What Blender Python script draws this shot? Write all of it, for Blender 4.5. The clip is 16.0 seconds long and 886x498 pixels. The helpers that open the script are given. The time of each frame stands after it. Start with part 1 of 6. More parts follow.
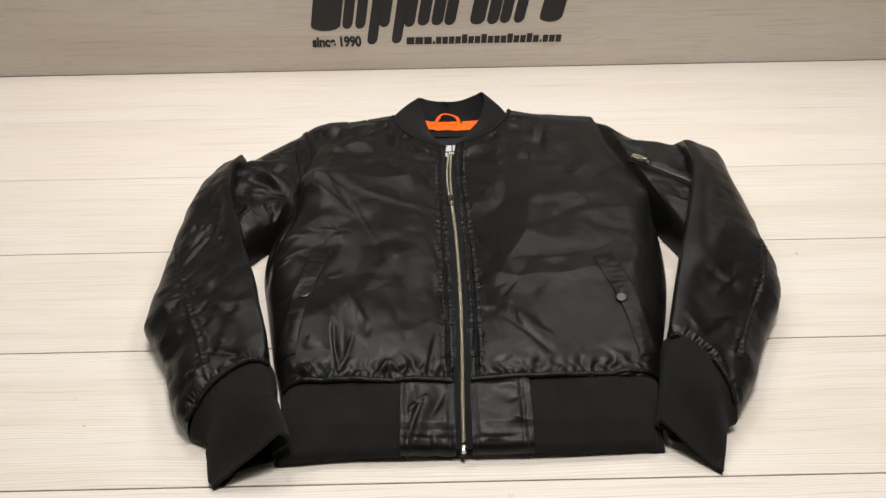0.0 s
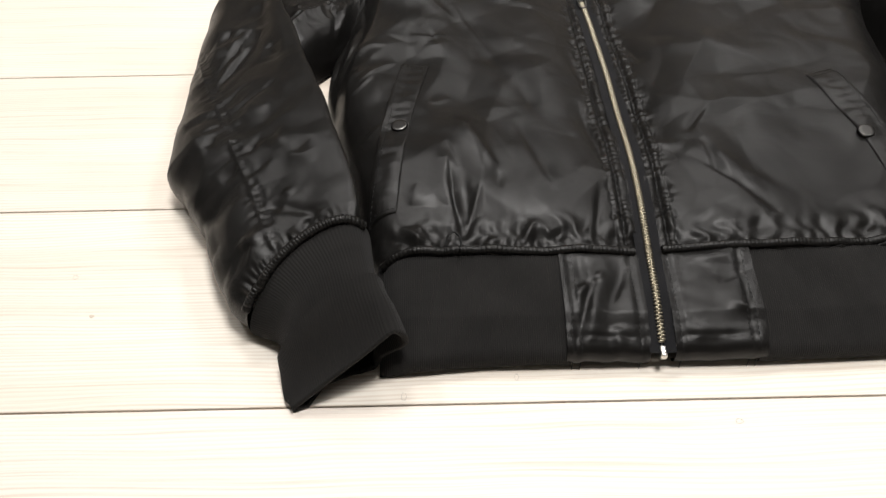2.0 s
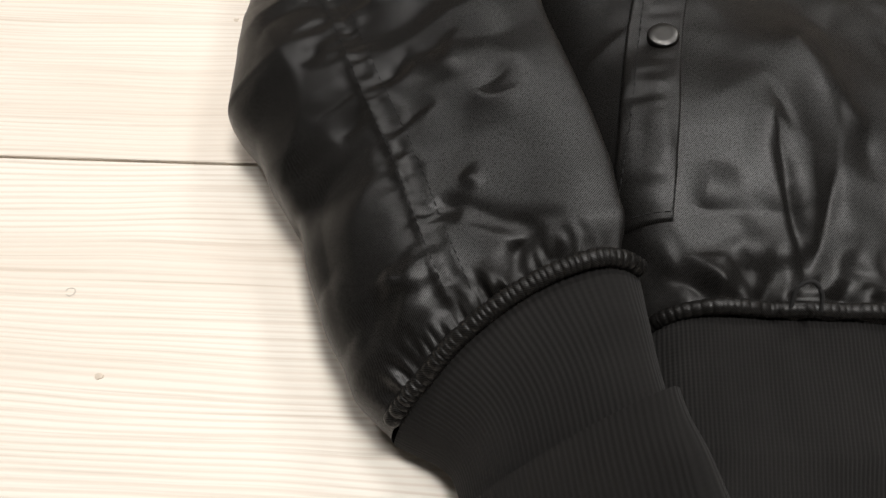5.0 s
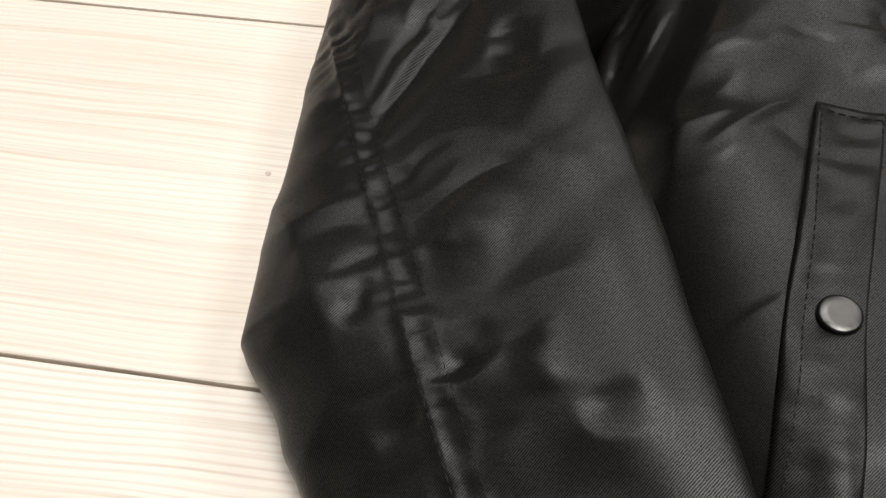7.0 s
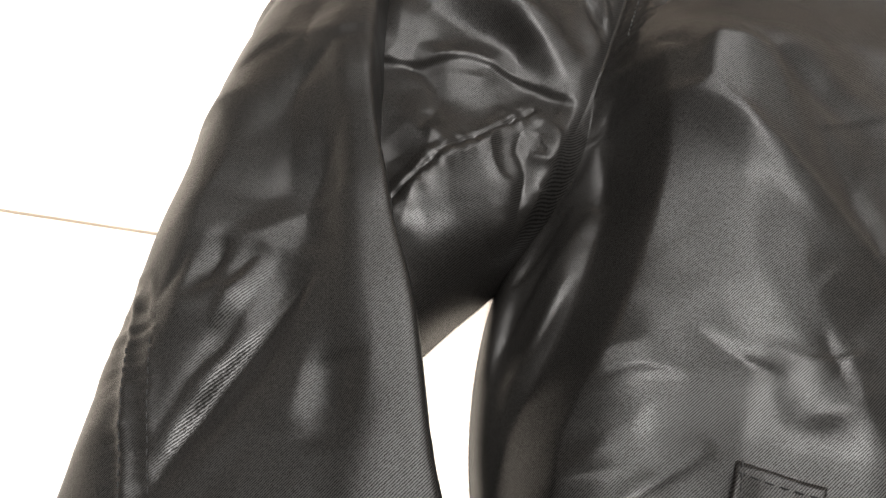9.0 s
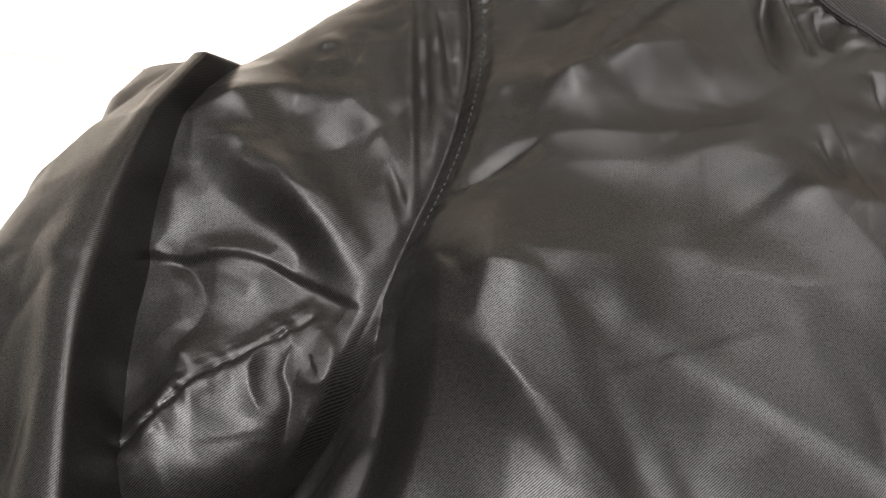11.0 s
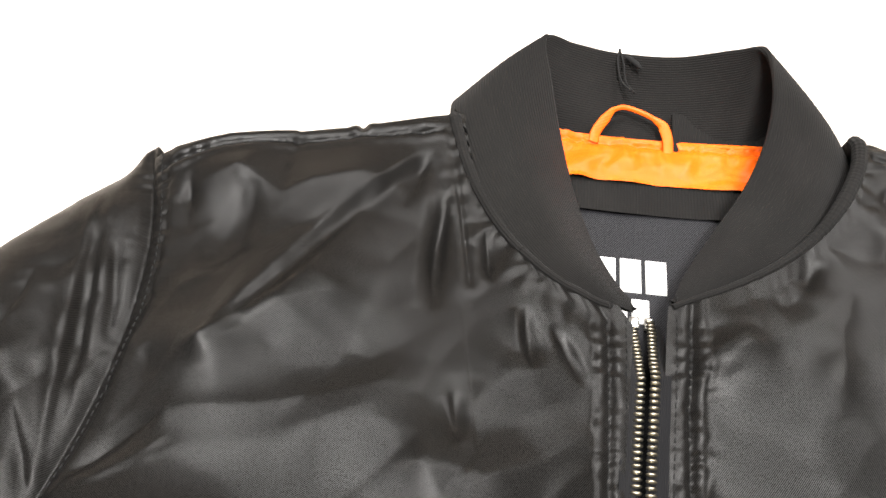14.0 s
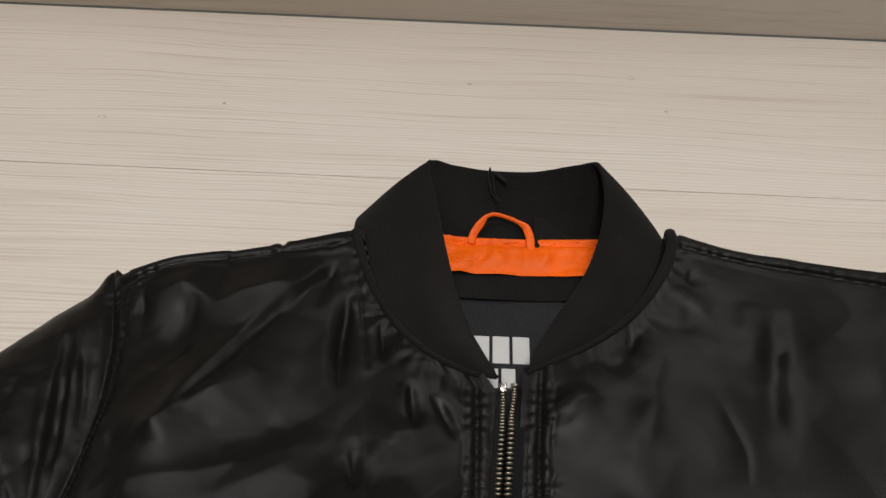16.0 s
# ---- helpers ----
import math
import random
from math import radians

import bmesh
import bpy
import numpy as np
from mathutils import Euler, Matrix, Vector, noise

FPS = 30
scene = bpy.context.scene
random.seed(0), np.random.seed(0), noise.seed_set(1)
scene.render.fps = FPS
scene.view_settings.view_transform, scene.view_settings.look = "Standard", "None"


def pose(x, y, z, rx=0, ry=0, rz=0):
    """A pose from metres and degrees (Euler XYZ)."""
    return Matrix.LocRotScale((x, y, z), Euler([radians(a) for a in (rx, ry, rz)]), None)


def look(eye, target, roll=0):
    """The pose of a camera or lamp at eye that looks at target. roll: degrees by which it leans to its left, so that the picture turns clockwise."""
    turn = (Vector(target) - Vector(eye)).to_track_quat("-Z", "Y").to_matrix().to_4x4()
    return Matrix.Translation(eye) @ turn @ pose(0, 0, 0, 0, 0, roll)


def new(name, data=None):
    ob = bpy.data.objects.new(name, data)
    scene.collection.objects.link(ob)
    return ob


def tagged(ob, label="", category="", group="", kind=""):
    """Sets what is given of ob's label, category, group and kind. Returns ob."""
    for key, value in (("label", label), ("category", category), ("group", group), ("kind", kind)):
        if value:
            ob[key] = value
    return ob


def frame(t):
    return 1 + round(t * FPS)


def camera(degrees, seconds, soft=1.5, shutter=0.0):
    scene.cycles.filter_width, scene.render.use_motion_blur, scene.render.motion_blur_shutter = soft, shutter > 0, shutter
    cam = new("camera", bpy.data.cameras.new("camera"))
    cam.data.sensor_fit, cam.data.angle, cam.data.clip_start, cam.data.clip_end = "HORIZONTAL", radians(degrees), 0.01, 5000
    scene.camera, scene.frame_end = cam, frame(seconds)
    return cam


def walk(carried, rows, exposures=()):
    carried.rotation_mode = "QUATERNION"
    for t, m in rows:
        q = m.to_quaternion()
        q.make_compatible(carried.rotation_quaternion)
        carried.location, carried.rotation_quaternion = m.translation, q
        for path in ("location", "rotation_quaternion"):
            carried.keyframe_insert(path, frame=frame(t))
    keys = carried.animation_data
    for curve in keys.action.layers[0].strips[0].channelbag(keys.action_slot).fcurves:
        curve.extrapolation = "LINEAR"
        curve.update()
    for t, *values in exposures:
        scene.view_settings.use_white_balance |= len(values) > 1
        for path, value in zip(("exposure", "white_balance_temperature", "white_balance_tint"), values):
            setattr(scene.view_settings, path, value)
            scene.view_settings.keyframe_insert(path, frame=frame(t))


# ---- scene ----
cam = camera(61.4, 16.0)

PATH = [
    (0, (0.015, -0.461, 0.687), (0.022, 1.098, -0.566), -1.0),
    (0.5, (-0.018, -0.43, 0.635), (-0.004, 1.129, -0.618), -1.0),
    (1, (-0.053, -0.384, 0.574), (-0.036, 1.146, -0.714), -1.0),
    (1.5, (-0.084, -0.322, 0.517), (-0.069, 1.11, -0.879), -1.1),
    (2, (-0.123, -0.266, 0.472), (-0.115, 1.05, -1.033), -0.9),
    (2.5, (-0.157, -0.223, 0.438), (-0.149, 1.015, -1.132), -0.8),
    (3, (-0.173, -0.191, 0.405), (-0.16, 0.994, -1.207), -0.7),
    (5.5, (-0.245, 0.016, 0.299), (-0.345, 1.005, -1.436), -1.7),
    (6, (-0.248, 0.051, 0.302), (-0.365, 1.034, -1.436), -1.5),
    (6.5, (-0.259, 0.084, 0.299), (-0.402, 1.068, -1.436), -1.8),
    (7, (-0.264, 0.114, 0.285), (-0.434, 1.089, -1.452), -1.8),
    (7.5, (-0.266, 0.143, 0.276), (-0.444, 1.123, -1.459), -1.3),
    (8, (-0.26, 0.18, 0.28), (-0.436, 1.17, -1.449), -0.5),
    (8.5, (-0.249, 0.213, 0.278), (-0.416, 1.21, -1.448), 0.2),
    (9, (-0.228, 0.251, 0.281), (-0.403, 1.25, -1.443), -0.1),
    (9.5, (-0.206, 0.283, 0.284), (-0.425, 1.272, -1.441), -2.8),
    (10, (-0.19, 0.309, 0.279), (-0.407, 1.289, -1.45), -2.8),
    (12.5, (-0.107, 0.405, 0.319), (-0.25, 1.41, -1.405), 0.9),
    (13, (-0.087, 0.421, 0.323), (-0.218, 1.44, -1.393), 1.4),
    (13.5, (-0.062, 0.434, 0.33), (-0.189, 1.47, -1.375), 1.0),
    (14, (-0.045, 0.45, 0.342), (-0.133, 1.485, -1.367), 2.2),
    (14.5, (-0.031, 0.452, 0.36), (-0.11, 1.51, -1.335), 1.9),
    (15, (-0.017, 0.443, 0.381), (-0.077, 1.541, -1.29), 1.9),
    (15.5, (-0.011, 0.426, 0.406), (-0.046, 1.569, -1.235), 2.1),
    (16, (-0.002, 0.409, 0.429), (-0.022, 1.616, -1.166), 1.9),
]
walk(cam, [(t, look(eye, target, roll)) for t, eye, target, roll in PATH], [
    (0.0, -0.04), (0.5, -0.04), (1.0, 0.20), (1.5, 0.40), (2.0, 0.39), (2.5, -0.02), (3.0, -0.10), (5.5, 0.25), (7.0, 0.25), (8.0, 0.35), (8.5, 0.40), (9.0, 1.55), (10.0, 1.7),
    (12.5, 1.65), (14.0, 1.38), (14.5, 1.0), (15.0, 0.40), (15.5, -0.48), (16.0, -0.80)])

# ---- light and world ----
world = bpy.data.worlds.new("room_air")
world.use_nodes = True
world.node_tree.nodes["Background"].inputs[0].default_value = (1.0, 0.97, 0.93, 1)
world.node_tree.nodes["Background"].inputs[1].default_value = 0.15
scene.world = world


def area_lamp(name, eye, target, sx, sy, watts, colour):
    data = bpy.data.lights.new(name, "AREA")
    data.shape, data.size, data.size_y, data.energy, data.color = "RECTANGLE", sx, sy, watts, colour
    ob = new(name, data)
    ob.matrix_world = look(eye, target)
    return ob


# a long ceiling panel, two short ones and two spots beside the table
for lx, ly, sx, sy, watts in ((0.88, 1.75, 0.40, 1.10, 16), (-0.22, 1.05, 0.45, 0.32, 13), (0.12, 0.05, 0.40, 0.30, 26), (1.20, 0.25, 0.20, 0.20, 6), (-1.10, 0.75, 0.25, 0.25, 9)):
    area_lamp("ceiling_lamp", (lx, ly, 1.95), (lx, ly, 0), sx, sy, watts, (1.0, 0.972, 0.945))

# ---- materials ----


def material(name):
    m = bpy.data.materials.new(name)
    m.use_nodes = True
    nt = m.node_tree
    return m, nt, nt.nodes["Principled BSDF"]


def node(nt, kind, **values):
    n = nt.nodes.new(kind)
    for key, value in values.items():
        if key in n.inputs:
            n.inputs[key].default_value = value
    return n


def ramp(nt, source, stops):
    r = nt.nodes.new("ShaderNodeValToRGB")
    while len(r.color_ramp.elements) < len(stops):
        r.color_ramp.elements.new(0.5)
    for e, (p, c) in zip(r.color_ramp.elements, stops):
        e.position = p
        e.color = (*c, 1) if len(c) == 3 else (c[0], c[0], c[0], 1)
    nt.links.new(source, r.inputs[0])
    return r.outputs[0]


def scaled(nt, source, sx, sy, sz):
    mp = nt.nodes.new("ShaderNodeMapping")
    mp.inputs["Scale"].default_value = (sx, sy, sz)
    nt.links.new(source, mp.inputs[0])
    return mp


def bump(nt, bsdf, height, strength, distance, under=None):
    b = node(nt, "ShaderNodeBump", Strength=strength, Distance=distance)
    nt.links.new(height, b.inputs["Height"])
    if under is not None:
        nt.links.new(under, b.inputs["Normal"])
    nt.links.new(b.outputs[0], bsdf.inputs["Normal"])
    return b.outputs[0]


def maths(nt, op, a, b):
    n = nt.nodes.new("ShaderNodeMath")
    n.operation = op
    for i, v in enumerate((a, b)):
        if isinstance(v, (int, float)):
            n.inputs[i].default_value = v
        else:
            nt.links.new(v, n.inputs[i])
    return n.outputs[0]


def mixed(nt, fac, a, b, how="MIX"):
    n = nt.nodes.new("ShaderNodeMix")
    n.data_type, n.blend_type = "RGBA", how
    for i, v in ((0, fac), (6, a), (7, b)):
        if isinstance(v, (int, float)):
            n.inputs[i].default_value = v
        elif isinstance(v, tuple):
            n.inputs[i].default_value = (*v, 1)
        else:
            nt.links.new(v, n.inputs[i])
    return n.outputs[2]


def make_wood(name, light, mid, dark, figure=0.95):
    """Whitewashed pine: long streaks along x, fine open grain, a different cut for every board."""
    m, nt, bsdf = material(name)
    tex = nt.nodes.new("ShaderNodeTexCoord")
    info = nt.nodes.new("ShaderNodeObjectInfo")
    shift = nt.nodes.new("ShaderNodeCombineXYZ")
    nt.links.new(maths(nt, "MULTIPLY", info.outputs["Random"], 37.0), shift.inputs[0])
    nt.links.new(maths(nt, "MULTIPLY", info.outputs["Random"], 11.0), shift.inputs[1])
    add = nt.nodes.new("ShaderNodeVectorMath")
    nt.links.new(tex.outputs["Object"], add.inputs[0])
    nt.links.new(shift.outputs[0], add.inputs[1])
    base = add.outputs[0]
    broad = node(nt, "ShaderNodeTexNoise", Scale=1.0, Detail=3.0)
    nt.links.new(scaled(nt, base, 1.1, 16, 16).outputs[0], broad.inputs["Vector"])
    warp = node(nt, "ShaderNodeTexNoise", Scale=5.0, Detail=2.0)
    nt.links.new(scaled(nt, base, 0.7, 2.0, 2.0).outputs[0], warp.inputs["Vector"])
    warped = nt.nodes.new("ShaderNodeVectorMath")
    warped.operation = "MULTIPLY_ADD"
    nt.links.new(warp.outputs["Color"], warped.inputs[0])
    warped.inputs[1].default_value = (0.0, 0.022, 0.0)
    nt.links.new(base, warped.inputs[2])
    grain = node(nt, "ShaderNodeTexNoise", Scale=1.0, Detail=5.0, Roughness=0.6)
    nt.links.new(scaled(nt, warped.outputs[0], 4, 380, 380).outputs[0], grain.inputs["Vector"])
    rings = node(nt, "ShaderNodeTexWave", Scale=1.0, Distortion=6.0, Detail=3.0)
    rings.bands_direction = "Y"
    rings.inputs["Detail Scale"].default_value = 0.6
    nt.links.new(scaled(nt, warped.outputs[0], 0.8, 95, 95).outputs[0], rings.inputs["Vector"])
    col = ramp(nt, broad.outputs[0], [(0.30, mid), (0.5, light), (0.72, light)])
    col = mixed(nt, ramp(nt, rings.outputs[0], [(0.0, (figure,)), (0.50, (0.0,)), (1.0, (0.0,))]), col, mid)
    cloud = node(nt, "ShaderNodeTexNoise", Scale=3.0, Detail=4.0)
    nt.links.new(scaled(nt, base, 0.6, 2.2, 2.2).outputs[0], cloud.inputs["Vector"])
    col = mixed(nt, ramp(nt, cloud.outputs[0], [(0.42, (0.0,)), (0.62, (0.55,))]), col, tuple(min(1, v * k) for v, k in zip(mid, (1.02, 1.0, 0.98))))
    blush = tuple(v * k for v, k in zip(light, (1.0, 0.955, 0.97)))
    col = mixed(nt, ramp(nt, info.outputs["Random"], [(0.3, (0.0,)), (0.7, (0.6,))]), col, mixed(nt, 0.75, col, blush))
    col = mixed(nt, ramp(nt, grain.outputs[0], [(0.30, (0.53,)), (0.475, (0.0,)), (1.0, (0.0,))]), col, dark)
    nt.links.new(col, bsdf.inputs["Base Color"])
    nt.links.new(ramp(nt, grain.outputs[0], [(0.2, (0.75,)), (0.8, (0.5,))]), bsdf.inputs["Roughness"])
    n1 = bump(nt, bsdf, grain.outputs[0], 0.35, 0.0012)
    bump(nt, bsdf, rings.outputs[0], 0.15, 0.0015, n1)
    return m


def make_nylon(name, colour, gloss, pitch, depth=0.35):
    """Satin flight nylon: a diagonal twill, soft gloss that varies with handling."""
    m, nt, bsdf = material(name)
    tex = nt.nodes.new("ShaderNodeTexCoord")
    uv = tex.outputs["UV"]
    twill = node(nt, "ShaderNodeTexWave", Scale=1.0, Distortion=1.6, Detail=2.0)
    twill.bands_direction = "DIAGONAL"
    k = 0.314 / pitch
    nt.links.new(scaled(nt, uv, k * 1.05, k * -0.88, k).outputs[0], twill.inputs["Vector"])
    fine = node(nt, "ShaderNodeTexNoise", Scale=900.0, Detail=2.0)
    nt.links.new(uv, fine.inputs["Vector"])
    patchy = node(nt, "ShaderNodeTexNoise", Scale=14.0, Detail=4.0)
    nt.links.new(uv, patchy.inputs["Vector"])
    c = mixed(nt, ramp(nt, patchy.outputs[0], [(0.35, (0.0,)), (0.7, (1.0,))]), colour, tuple(v * 1.35 for v in colour))
    speck = mixed(nt, 0.5, fine.outputs[0], twill.outputs[0])
    c = mixed(nt, 1.0, c, ramp(nt, speck, [(0.30, (0.55,)), (0.70, (1.45,))]), "MULTIPLY")
    nt.links.new(c, bsdf.inputs["Base Color"])
    nt.links.new(ramp(nt, patchy.outputs[0], [(0.3, (gloss - 0.05,)), (0.7, (gloss + 0.06,))]), bsdf.inputs["Roughness"])
    nt.links.new(ramp(nt, speck, [(0.32, (0.06,)), (0.68, (0.36,))]), bsdf.inputs["Specular IOR Level"])
    tan = nt.nodes.new("ShaderNodeTangent")
    tan.direction_type = "UV_MAP"
    nt.links.new(tan.outputs[0], bsdf.inputs["Tangent"])
    bsdf.inputs["Anisotropic"].default_value = 0.4
    bsdf.inputs["Anisotropic Rotation"].default_value = 0.03
    n1 = bump(nt, bsdf, twill.outputs[0], depth, 0.0003)
    bump(nt, bsdf, fine.outputs[0], 0.10, 0.0003, n1)
    return m


def make_rib(name, colour, pitch):
    """Rib knit: narrow ridges that run along v, fuzzy and matt."""
    m, nt, bsdf = material(name)
    tex = nt.nodes.new("ShaderNodeTexCoord")
    uv = tex.outputs["UV"]
    ribs = node(nt, "ShaderNodeTexWave", Scale=1.0, Distortion=0.4, Detail=1.0)
    ribs.bands_direction = "X"
    k = 0.314 / pitch
    nt.links.new(scaled(nt, uv, k, k * 0.15, k).outputs[0], ribs.inputs["Vector"])
    knit = node(nt, "ShaderNodeTexWave", Scale=1.0, Distortion=1.0, Detail=1.0)
    knit.bands_direction = "Y"
    nt.links.new(scaled(nt, uv, k, k * 1.1, k).outputs[0], knit.inputs["Vector"])
    fuzz = node(nt, "ShaderNodeTexNoise", Scale=1300.0, Detail=3.0)
    nt.links.new(uv, fuzz.inputs["Vector"])
    lint = node(nt, "ShaderNodeTexNoise", Scale=26.0, Detail=4.0)
    nt.links.new(uv, lint.inputs["Vector"])
    c = mixed(nt, ramp(nt, lint.outputs[0], [(0.4, (0.0,)), (0.75, (1.0,))]), colour, tuple(v * 1.5 for v in colour))
    nt.links.new(c, bsdf.inputs["Base Color"])
    bsdf.inputs["Roughness"].default_value = 0.9
    bsdf.inputs["Specular IOR Level"].default_value = 0.18
    bsdf.inputs["Sheen Weight"].default_value = 0.03
    bsdf.inputs["Sheen Roughness"].default_value = 0.6
    h = mixed(nt, 0.12, ribs.outputs[0], knit.outputs[0])
    n1 = bump(nt, bsdf, h, 0.6, 0.0006)
    bump(nt, bsdf, fuzz.outputs[0], 0.3, 0.0003, n1)
    return m


def make_metal(name, colour, rough, metallic=1.0):
    m, nt, bsdf = material(name)
    tex = nt.nodes.new("ShaderNodeTexCoord")
    scuff = node(nt, "ShaderNodeTexNoise", Scale=400.0, Detail=4.0)
    nt.links.new(tex.outputs["Object"], scuff.inputs["Vector"])
    nt.links.new(mixed(nt, scuff.outputs[0], tuple(v * 0.75 for v in colour), colour), bsdf.inputs["Base Color"])
    nt.links.new(ramp(nt, scuff.outputs[0], [(0.3, (rough - 0.06,)), (0.7, (rough + 0.08,))]), bsdf.inputs["Roughness"])
    bsdf.inputs["Metallic"].default_value = metallic
    return m


def make_matt(name, colour, rough=0.8, grain=40.0, vary=0.15):
    m, nt, bsdf = material(name)
    tex = nt.nodes.new("ShaderNodeTexCoord")
    n = node(nt, "ShaderNodeTexNoise", Scale=grain, Detail=5.0)
    nt.links.new(tex.outputs["Object"], n.inputs["Vector"])
    lo, hi = tuple(v * (1 - vary) for v in colour), tuple(min(1, v * (1 + vary)) for v in colour)
    nt.links.new(mixed(nt, n.outputs[0], lo, hi), bsdf.inputs["Base Color"])
    bsdf.inputs["Roughness"].default_value = rough
    bump(nt, bsdf, n.outputs[0], 0.1, 0.001)
    return m


WOOD = make_wood("whitewashed_pine", (0.81, 0.76, 0.68), (0.71, 0.63, 0.54), (0.52, 0.42, 0.33))
# the table's pine about a quarter darker, with fainter figure, for the back board
WOOD_BACK = make_wood("darker_pine", (0.62, 0.56, 0.49), (0.55, 0.48, 0.40), (0.40, 0.33, 0.26), 0.25)
NYLON = make_nylon("black_nylon_twill", (0.0061, 0.0057, 0.0053), 0.38, 0.00046, 0.11)
LINING = make_nylon("charcoal_lining", (0.013, 0.013, 0.015), 0.5, 0.0006)
ORANGE = make_nylon("orange_nylon", (0.88, 0.125, 0.005), 0.42, 0.00042, 0.05)
RIB = make_rib("black_rib_knit", (0.0082, 0.0077, 0.0073), 0.0016)
TAPE = make_rib("black_zip_tape", (0.007, 0.007, 0.008), 0.0009)
THREAD = make_matt("black_thread", (0.005, 0.005, 0.005), 0.9, 900.0)
BRASS = make_metal("antique_brass", (0.43, 0.39, 0.30), 0.38)
STEEL = make_metal("bright_nickel", (0.72, 0.70, 0.66), 0.28)
GUNMETAL = make_metal("gunmetal", (0.085, 0.083, 0.08), 0.34)
INK = make_matt("black_print", (0.018, 0.017, 0.017), 0.6, 300.0, 0.4)
WHITE_INK = make_matt("white_print", (0.62, 0.62, 0.61), 0.7, 200.0, 0.05)
KNOT_RING = make_matt("grey_pin_knot", (0.46, 0.42, 0.37), 0.8, 500.0, 0.4)
KNOT = make_matt("pine_knot", (0.58, 0.50, 0.41), 0.7, 500.0, 0.35)
CEILING = make_matt("white_ceiling", (0.50, 0.49, 0.48), 0.9, 8.0, 0.08)
PLASTER = make_matt("pale_plaster", (0.16, 0.157, 0.153), 0.9, 8.0, 0.08)
FLOORING = make_matt("grey_floor", (0.25, 0.24, 0.22), 0.7, 5.0, 0.2)

# ---- mesh helpers ----


def part(name, bm, mat, parent=None, label="", smooth=True):
    """Links a bmesh or a mesh as one object under its thing."""
    if isinstance(bm, bmesh.types.BMesh):
        me = bpy.data.meshes.new(name)
        bm.to_mesh(me)
        bm.free()
    else:
        me = bm
    if smooth:
        me.polygons.foreach_set("use_smooth", [True] * len(me.polygons))
    me.materials.append(mat)
    ob = new(name, me)
    if parent is not None:
        ob.parent = parent
    if label:
        tagged(ob, label)
    return ob


def curve(points, n):
    """n points on a smooth curve through the given ones, evenly spaced along its length."""
    p = np.asarray(points, float)
    if len(p) == 2:
        return p[0] + (p[1] - p[0]) * np.linspace(0, 1, n)[:, None]
    q = np.vstack([2 * p[0] - p[1], p, 2 * p[-1] - p[-2]])
    out = []
    for i in range(1, len(q) - 2):
        t = np.linspace(0, 1, 24, endpoint=False)[:, None]
        a, b, c, d = q[i - 1], q[i], q[i + 1], q[i + 2]
        out.append(0.5 * (2 * b + (c - a) * t + (2 * a - 5 * b + 4 * c - d) * t ** 2 + (3 * b - a - 3 * c + d) * t ** 3))
    out = np.vstack(out + [p[-1:]])
    s = np.concatenate([[0], np.cumsum(np.linalg.norm(np.diff(out, axis=0), axis=1))])
    w = np.linspace(0, s[-1], n)
    return np.stack([np.interp(w, s, out[:, k]) for k in range(p.shape[1])], 1)


def smooth(a, b, x):
    t = np.clip((x - a) / (b - a), 0, 1)
    return t * t * (3 - 2 * t)


def vnoise(x, y, seed):
    """Smooth gradient noise in the plane, about -1 to 1."""
    xi, yi = np.floor(x).astype(np.int64), np.floor(y).astype(np.int64)
    fx, fy = x - xi, y - yi
    fx, fy = fx ** 3 * (fx * (6 * fx - 15) + 10), fy ** 3 * (fy * (6 * fy - 15) + 10)

    def rnd(i, j):
        h = (i * 374761393 + j * 668265263 + seed * 974634777) & 0xFFFFFFFF
        h = ((h ^ (h >> 13)) * 1274126177) & 0xFFFFFFFF
        return ((h ^ (h >> 16)) & 0xFFFF) / 32767.5 - 1

    def lean(i, j, dx, dy):
        angle = np.pi * rnd(i, j)
        return np.cos(angle) * dx + np.sin(angle) * dy

    gx, gy = x - xi, y - yi
    a, b, c, d = lean(xi, yi, gx, gy), lean(xi + 1, yi, gx - 1, gy), lean(xi, yi + 1, gx, gy - 1), lean(xi + 1, yi + 1, gx - 1, gy - 1)
    return 1.7 * (a + (b - a) * fx + (c - a) * fy + (a - b - c + d) * fx * fy)


def facets(x, y, size, seed, soft=0.0016):
    """Cloth that breaks into flat patches, each with a tilt of its own, along soft creases."""

    def rnd(i, j):
        h = (i * 374761393 + j * 668265263 + seed * 974634777) & 0xFFFFFFFF
        h = ((h ^ (h >> 13)) * 1274126177) & 0xFFFFFFFF
        return ((h ^ (h >> 16)) & 0xFFFF) / 32767.5 - 1

    bx, by = vnoise(x / (1.6 * size), y / (1.6 * size), seed + 3), vnoise(x / (1.6 * size), y / (1.6 * size), seed + 4)
    total = np.zeros(x.shape)
    for ox, oy, k in ((0, 0, 0.36), (soft, 0, 0.16), (-soft, 0, 0.16), (0, soft, 0.16), (0, -soft, 0.16)):
        px, py = x + ox, y + oy
        u = (0.87 * px + 0.5 * py) / size + 0.62 * bx
        v = (-0.35 * px + 0.94 * py) / size + 0.62 * by
        i, j = np.floor(u).astype(np.int64), np.floor(v).astype(np.int64)
        fu, fv = u - i, v - j
        a, b, c, d = rnd(i, j), rnd(i + 1, j), rnd(i, j + 1), rnd(i + 1, j + 1)
        total += k * np.where(fu > fv, a + (b - a) * fu + (d - b) * fv, a + (c - a) * fv + (d - c) * fu)
    return 0.5 * size * total


